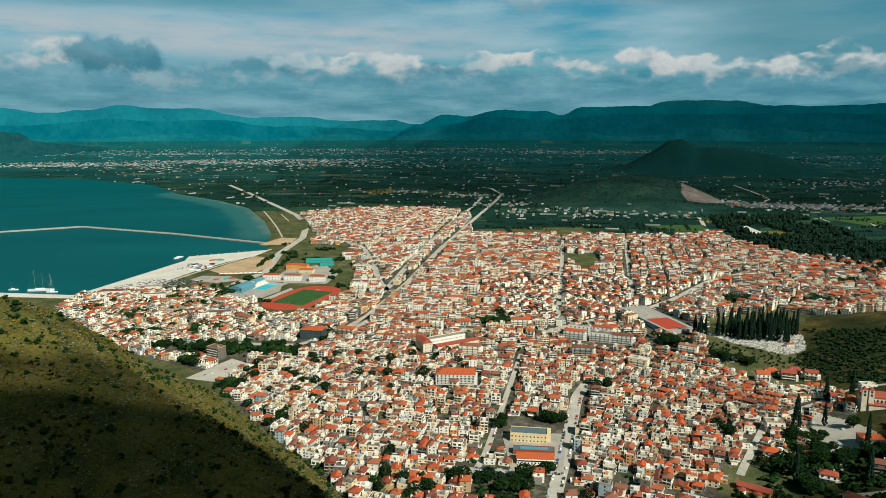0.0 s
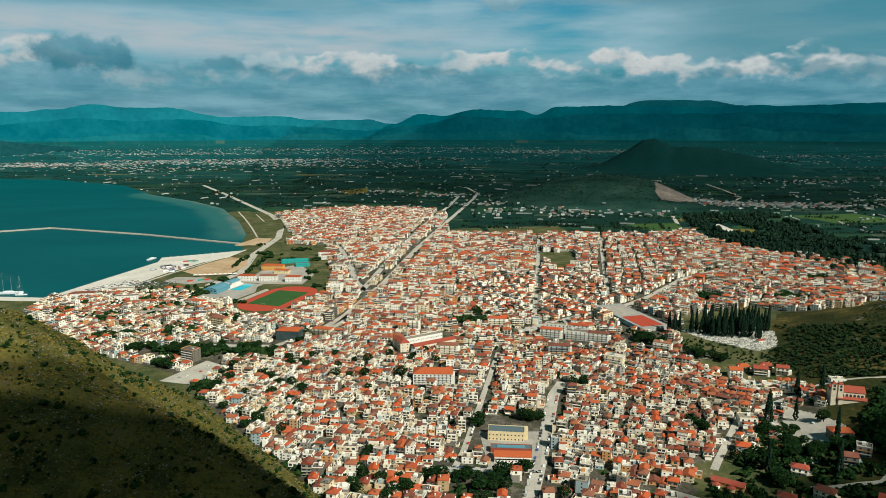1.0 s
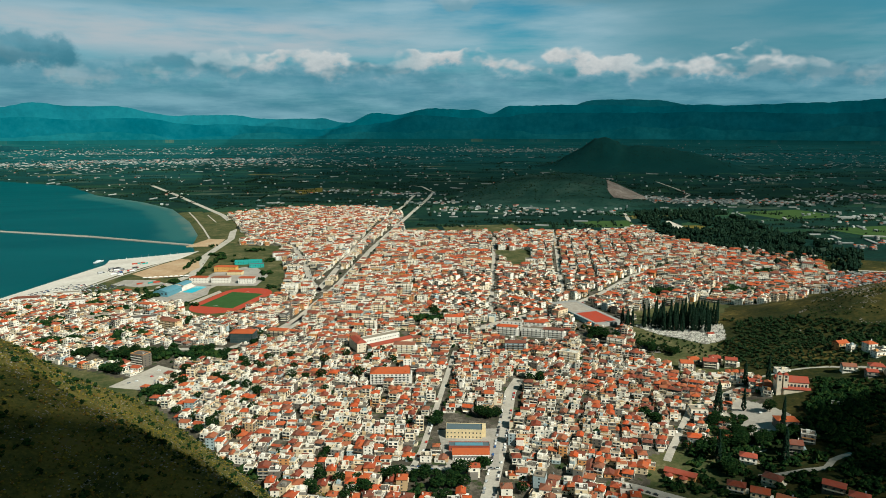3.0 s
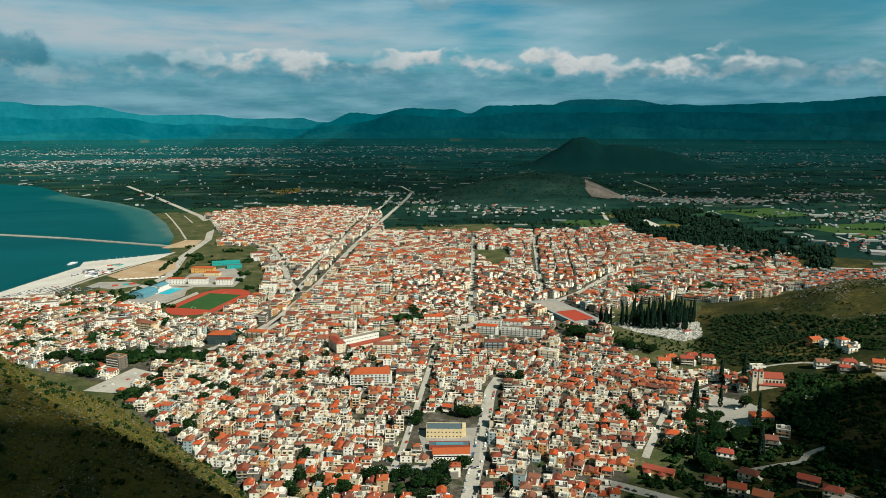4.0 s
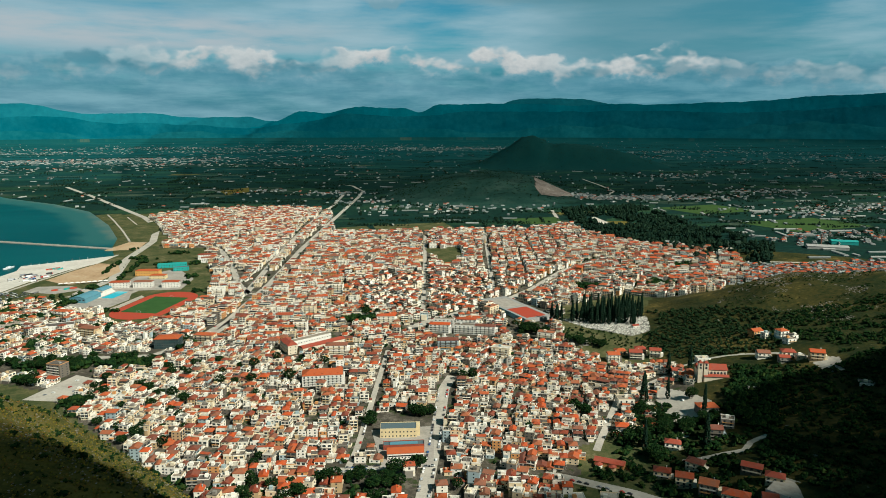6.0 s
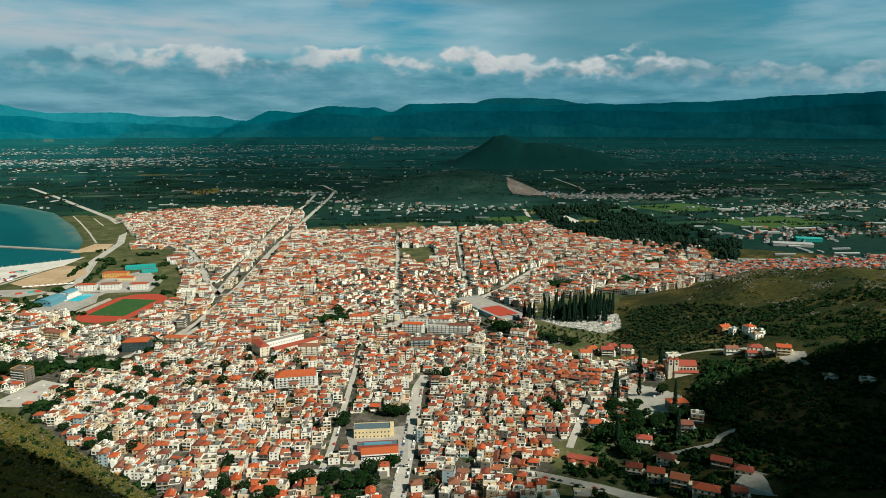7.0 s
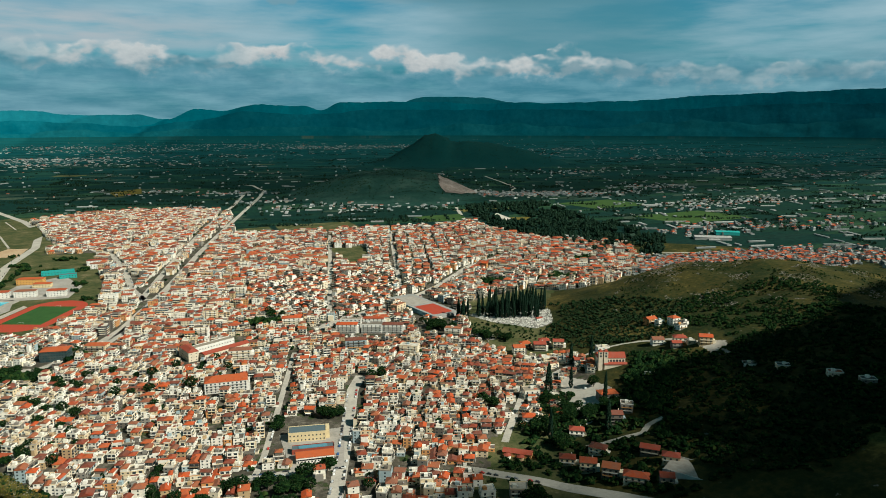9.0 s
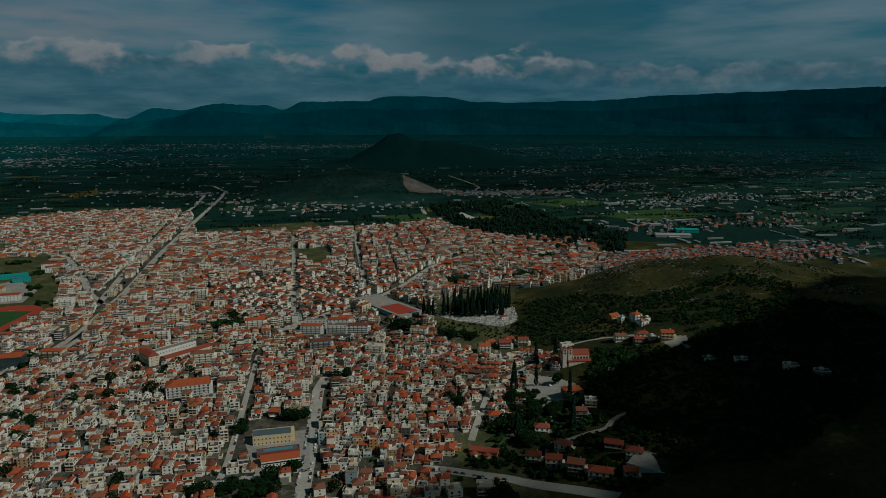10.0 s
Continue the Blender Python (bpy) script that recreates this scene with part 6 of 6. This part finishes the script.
foliage("olive_grove", "olive grove on the slope below the knoll", "olive trees", [q for q in grove if rng.random() < 0.85 and free(q, 3)], M["olive"], 3.3, 9)
DARK = [(400, 575), (440, 640), (480, 690), (515, 660), (540, 610), (700, 640), (760, 560), (620, 380), (420, 360), (372, 400), (372, 480), (410, 530)]
foliage("hillside_scrub", "thick dark scrub and pines on the slope", "scrub", [q for q in scatter(DARK, 2600, rng) if free(q, 3)], M["leaf"], 3.4, 7)
foliage("hillside_scrub", "thick dark scrub and pines on the slope", "scrub", [q for q in scatter([(405, 570), (430, 625), (470, 660), (500, 640), (450, 560), (400, 520)], 260, rng) if free(q, 3)], M["leaf"], 4.8, 12)
KNOLL = [(560, 850), (620, 940), (760, 1000), (900, 950), (1000, 800), (900, 640), (760, 620), (640, 740)]
foliage("knoll_bushes", "low bushes and tufts on the knoll", "bushes", [q for q in scatter(KNOLL, 2600, rng) if noise.noise((q[0] / 40, q[1] / 40, 7)) > -0.05], M["leaf"], 1.5, 5)
foliage("hillside_scrub", "thick dark scrub and pines on the slope", "scrub", [q for q in scatter([(545, 765), (640, 800), (760, 760), (800, 690), (700, 600), (575, 640), (585, 700)], 1500, rng) if free(q, 3) and noise.noise((q[0] / 35, q[1] / 35, 2)) > -0.15], M["leaf"], 2.6, 7)
SPUR = [(-300, 330), (-229, 356), (-160, 480), (-100, 540), (-40, 560), (10, 480), (20, 300), (-20, 180), (-140, 120), (-240, 160)]
foliage("spur_bushes", "low dark bushes on the stony spur", "bushes", [q for q in scatter(SPUR, 2600, rng) if noise.noise((q[0] / 30, q[1] / 30, 5)) > -0.1], M["leaf"], 1.3, 6)
foliage("spur_bushes", "large dark bushes on the stony spur", "bushes", scatter(SPUR, 420, rng), M["leaf"], 2.3, 9)
foliage("spur_grass", "yellow-green spurge tufts on the stony spur", "bushes", scatter(SPUR, 15000, rng), M["spurge"], 1.15, 2)
foliage("spur_foot_trees", "dark trees at the foot of the spur", "trees", [q for q in around(-75, 560, 18, 30, rng) + around(-120, 575, 25, 22, rng) + around(-250, 760, 18, 14, rng) + around(-430, 905, 50, 26, rng) + around(-530, 980, 40, 20, rng) + around(20, 500, 40, 40, rng) + around(120, 470, 40, 30, rng)], M["leaf"], 4.4, 14)


def stones(name, label, spots, size, seed):
    rng = random.Random(seed)
    p = Pile()
    for x, y in spots:
        k = size * rng.uniform(0.4, 1.6)
        p.clump((x, y, height(x, y) + k * 0.15), k, k * rng.uniform(0.6, 1.2), k * 0.6, 0, rng, 0.35)
    tagged(p.done(name, [M["rock"]]), label, "rocks", kind="stuff")


stones("spur_rocks", "pale limestone boulders on the spur", [q for q in scatter(SPUR, 16000, rng) if noise.noise((q[0] / 16, q[1] / 16, 6)) > -0.05], 0.42, 7)
stones("knoll_rocks", "grey limestone outcrops on the knoll", [q for q in scatter(KNOLL, 14000, rng) if noise.noise((q[0] / 45, q[1] / 45, 1)) + 0.5 * noise.noise((q[0] / 12, q[1] / 12, 3)) > 0.22], 0.8, 8)
stones("mound_rocks", "grey limestone crag among the trees", around(362, 872, 16, 140, rng) + around(345, 880, 10, 60, rng), 2.2, 9)


# ---- the plain: hedges, farm buildings, villages ----
def polar(a, d):
    return d * math.sin(radians(a)), d * math.cos(radians(a))


def plain_spot(rng, a0=-30, a1=58, d0=2050, d1=11000):
    while True:
        a = rng.uniform(a0, a1)
        d = d0 * (d1 / d0) ** rng.random()
        x, y = polar(a, d)
        if not inside(SEA, x, y) and not inside(TOWN, x, y) and not inside(WOOD, x, y) and height(x, y) < 9 and not (x < -330 and y < 2500):
            return x, y


hedges = []
for _ in range(1100):
    x, y = plain_spot(rng)
    a = 0.2 + (math.pi / 2 if rng.random() < 0.25 else 0) + rng.uniform(-0.15, 0.15)
    d = math.hypot(x, y)
    n = rng.randrange(4, 22)
    step = 7.0 * max(1, d / 3000)
    hedges += [(x + math.cos(a) * step * k + rng.gauss(0, 2), y - math.sin(a) * step * k + rng.gauss(0, 2)) for k in range(n)]
hedges += [plain_spot(rng) for _ in range(1600)]
for _ in range(70):
    x, y = plain_spot(rng, d1=7000)
    hedges += around(x, y, 30, 14, rng)
hedges = [q for q in hedges if not inside(TOWN, *q) and not inside(SEA, *q)]
foliage("plain_trees", "dark hedgerows and orchards across the plain", "trees", hedges, M["cypress"], 4.6, 4, True, 1.0)
hill = [polar(rng.uniform(7, 23), rng.gauss(2850, 120)) for _ in range(900)] + [polar(rng.uniform(14, 28), rng.gauss(4950, 120)) for _ in range(500)]
hill = [q for q in hill if not inside(QUARRY, *q) and height(*q) > 14]
foliage("hill_trees", "sparse scrub on the far low hill", "trees", hill, M["leaf"], 3.0, 4, True)

p = Pile()
clusters = [(24.5, 2900, 150, 170), (27.5, 2950, 140, 90), (31, 3000, 200, 80), (39, 2700, 240, 90), (44, 3000, 200, 70), (36, 3400, 220, 60), (30, 4300, 300, 60), (48, 4600, 420, 110), (43, 4800, 400, 110), (37, 1500, 100, 190), (40, 1560, 140, 240), (43.5, 1640, 150, 240), (47, 1720, 160, 220), (34, 1560, 100, 60), (50, 1800, 160, 90),
            (-3, 3200, 160, 30), (2.5, 3050, 140, 45), (5, 2700, 120, 30), (8, 2500, 160, 24), (13, 2450, 160, 26), (17, 2450, 150, 22), (-18, 5200, 500, 60), (-12, 5600, 500, 90), (-4, 5400, 500, 70), (3, 6500, 600, 70), (-24, 5600, 400, 60), (-29, 6200, 300, 90), (10, 8200, 800, 130), (16, 8600, 700, 120), (20, 8300, 500, 80), (-8, 8000, 900, 90), (-20, 8200, 900, 90), (28, 6500, 600, 60), (36, 6200, 600, 60), (50, 6200, 600, 80), (52, 3300, 300, 60), (40, 2100, 200, 40), (47, 2300, 220, 40)]


def cottage(pile, x, y, angle, w, d, h, tiled):
    """A far-off house: walls and a tiled or flat roof."""
    at, turn = (x, y, height(x, y)), (math.cos(angle), math.sin(angle))
    pile.box(at, turn, -w / 2, w / 2, -d / 2, d / 2, -2.0, h, WALL)
    if tiled:
        pile.hip(at, turn, -w / 2, w / 2, -d / 2, d / 2, h + 0.02, min(w, d) * 0.25, 0.4, TILE)
    else:
        pile.box(at, turn, -w / 2 + 0.3, w / 2 - 0.3, -d / 2 + 0.3, d / 2 - 0.3, h, h + 0.3, DECK)


def buildable(x, y):
    return not (inside(TOWN, x, y) or inside(SEA, x, y) or inside(WOOD, x, y) or math.hypot(x, y) < 1330 or height(x, y) > 25 or math.hypot(x, y) > 14000)


clusters += [(-31 + 2.6 * k, 6300 + 300 * math.sin(k * 1.9), 420, 120) for k in range(10)] + [(-30 + 5.5 * k, 9000 + 700 * math.sin(k * 2.3), 900, 130) for k in range(9)] + [(26 + 5 * k, 7600 + 600 * math.sin(k * 1.3), 700, 90) for k in range(6)]
for a, d, spread, n in clusters:
    cx, cy = polar(a, d)
    for _ in range(int(n * (1.1 if d < 2200 else 1.3 if d < 4500 else 0.9))):
        x, y = cx + rng.gauss(0, spread * 0.62), cy + rng.gauss(0, spread * 0.30)
        if not buildable(x, y):
            continue
        turn = radians(-15 + rng.uniform(-25, 25))
        if d < 2400:
            house(p, x, y, height(x, y), turn, rng.uniform(8, 14), rng.uniform(7, 9.5), rng.choice((1, 2, 2, 3)), rng.random() < 0.5, rng, True, (0, 1, 3))
        else:
            cottage(p, x, y, turn, rng.uniform(7, 13) if d < 4500 else rng.uniform(8, 24), rng.uniform(5, 9), rng.choice((2.8, 3.2, 5.6)) if d < 4500 else rng.choice((2.2, 2.6, 3.4)), rng.random() < 0.1)
for _ in range(900):
    x, y = plain_spot(rng, d0=2300, d1=12500)
    cottage(p, x, y, radians(rng.uniform(-40, 40)), rng.uniform(5, 12), rng.uniform(5, 8), rng.choice((2.6, 3.0, 5.0)), rng.random() < 0.2)
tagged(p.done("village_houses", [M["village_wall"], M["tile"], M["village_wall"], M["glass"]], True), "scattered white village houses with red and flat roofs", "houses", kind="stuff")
p = Pile()
for i in range(420):
    x, y = plain_spot(rng) if i % 3 else plain_spot(rng, 30, 58, 1700, 5000)
    turn = radians(rng.choice((-14, 76)) + rng.uniform(-8, 8))
    t = (math.cos(turn), math.sin(turn))
    w, d = rng.uniform(14, 70), rng.uniform(5, 11)
    at = (x, y, height(x, y))
    p.box(at, t, -w / 2, w / 2, -d / 2, d / 2, -3, 2.6, 0)
    p.hip(at, t, -w / 2, w / 2, -d / 2, d / 2, 2.6, 1.2, 0.4, 1, True)
M["shed"] = varied("metal_sheds", [(0.0, (0.26, 0.28, 0.27)), (0.4, (0.42, 0.42, 0.40)), (0.75, (0.18, 0.21, 0.21))], dirt=0.3)
tagged(p.done("plain_buildings", [M["shed"], M["shed"]], True), "pale metal sheds and greenhouses on the plain", "sheds", kind="stuff")
arena = vault("market_hall", 46, 60, 7, 4, M["white"], M["shed"], "large pale hall with a curved roof in the wood", "hall", 900, 1560, 20)
vault("factory_hall", 34, 90, 7, 2, M["shed"], M["shed"], "long grey industrial hall beyond the wood", "hall", 1240, 1450, 60)
vault("factory_hall", 30, 60, 8, 2, M["teal"], M["teal"], "turquoise industrial hall beyond the knoll", "hall", 1330, 1500, 60)
p = Pile()
chimney = new("factory_chimney")
p.tube([(0, 0, -1), (0, 0, 14), (0, 0, 28)], [1.7, 1.3, 1.0], 12, 0)
part("shaft", p, M["house_tile"], chimney)
box_part("plinth", -2.5, 2.5, -2.5, 2.5, -1, 2.0, M["house_tile"], chimney)
named(chimney, "tall brick factory chimney", "chimney")
set_down(chimney, 1265, 1500, 0)
sheet("pavement", "pale stadium terrace at the edge of the wood", [(880, 2060), (862, 1850), (905, 1880), (925, 2110)], M["sand"], 0.6)

# ---- unseen clouds, added to shade the plain and the near slopes ----
def cloud(x, y, z, rx, ry, deg, seed, mat, base=1000.0, ragged=1.0):
    """A flat-based cumulus; x, y, z is where its shadow falls, the cloud stands up-sun of it."""
    lift = (base - z) / sun_way.z
    bm = bmesh.new()
    bmesh.ops.create_icosphere(bm, subdivisions=5, radius=1.0)
    for v in bm.verts:
        q = v.co.copy()
        k = 1 + ragged * (0.17 * noise.noise(q * 1.6 + Vector((seed, 0, 0))) + 0.10 * noise.noise(q * 4 + Vector((seed, 3, 0))) + 0.06 * noise.noise(q * 9 + Vector((0, seed, 0))))
        q.x, q.y = math.copysign(abs(q.x) ** 0.75, q.x), math.copysign(abs(q.y) ** 0.75, q.y)
        v.co = Vector((q.x * rx * k, q.y * ry * k, (q.z if q.z > 0 else q.z * 0.25) * min(130, 0.22 * min(rx, ry)) * k))
    mesh = bpy.data.meshes.new("cloud")
    bm.to_mesh(mesh)
    bm.free()
    mesh.materials.append(mat)
    mesh.polygons.foreach_set("use_smooth", [True] * len(mesh.polygons))
    ob = new("cloud", mesh)
    ob.matrix_basis = pose(x + sun_way.x * lift, y + sun_way.y * lift, base, 0, 0, deg)
    tagged(ob, "unseen grey flat-based cloud added overhead to cast shade", "cloud", "clouds overhead")


for i, (x, y, z, rx, ry, deg) in enumerate(((-130, 150, 178, 215, 138, 3), (-60, 30, 150, 260, 130, 30), (30, 160, 130, 150, 130, 0), (730, 420, 80, 215, 170, 0), (960, 500, 80, 280, 190, 0), (1280, 600, 60, 300, 240, 0), (555, 475, 50, 145, 135, 0), (560, 300, 60, 260, 110, 0))):
    cloud(x, y, z, rx, ry, deg, i * 3.7, M["cloud"])
cloud(330, 330, 25, 190, 165, 0, 41.0, M["thin_cloud"])
cloud(-120, 178, 178, 225, 158, 3, 23.0, M["thin_cloud"])
for k in range(3):
    cloud(1780 + 330 * k, 4120 + 40 * k, 10, 2700, 1720 - 60 * k, 0, 57.0 + 9 * k, M["veil_cloud"], 2100.0 + 160 * k, 0.5)
cloud(60, 388, 5, 205, 112, 0, 71.0, M["thin_cloud"])
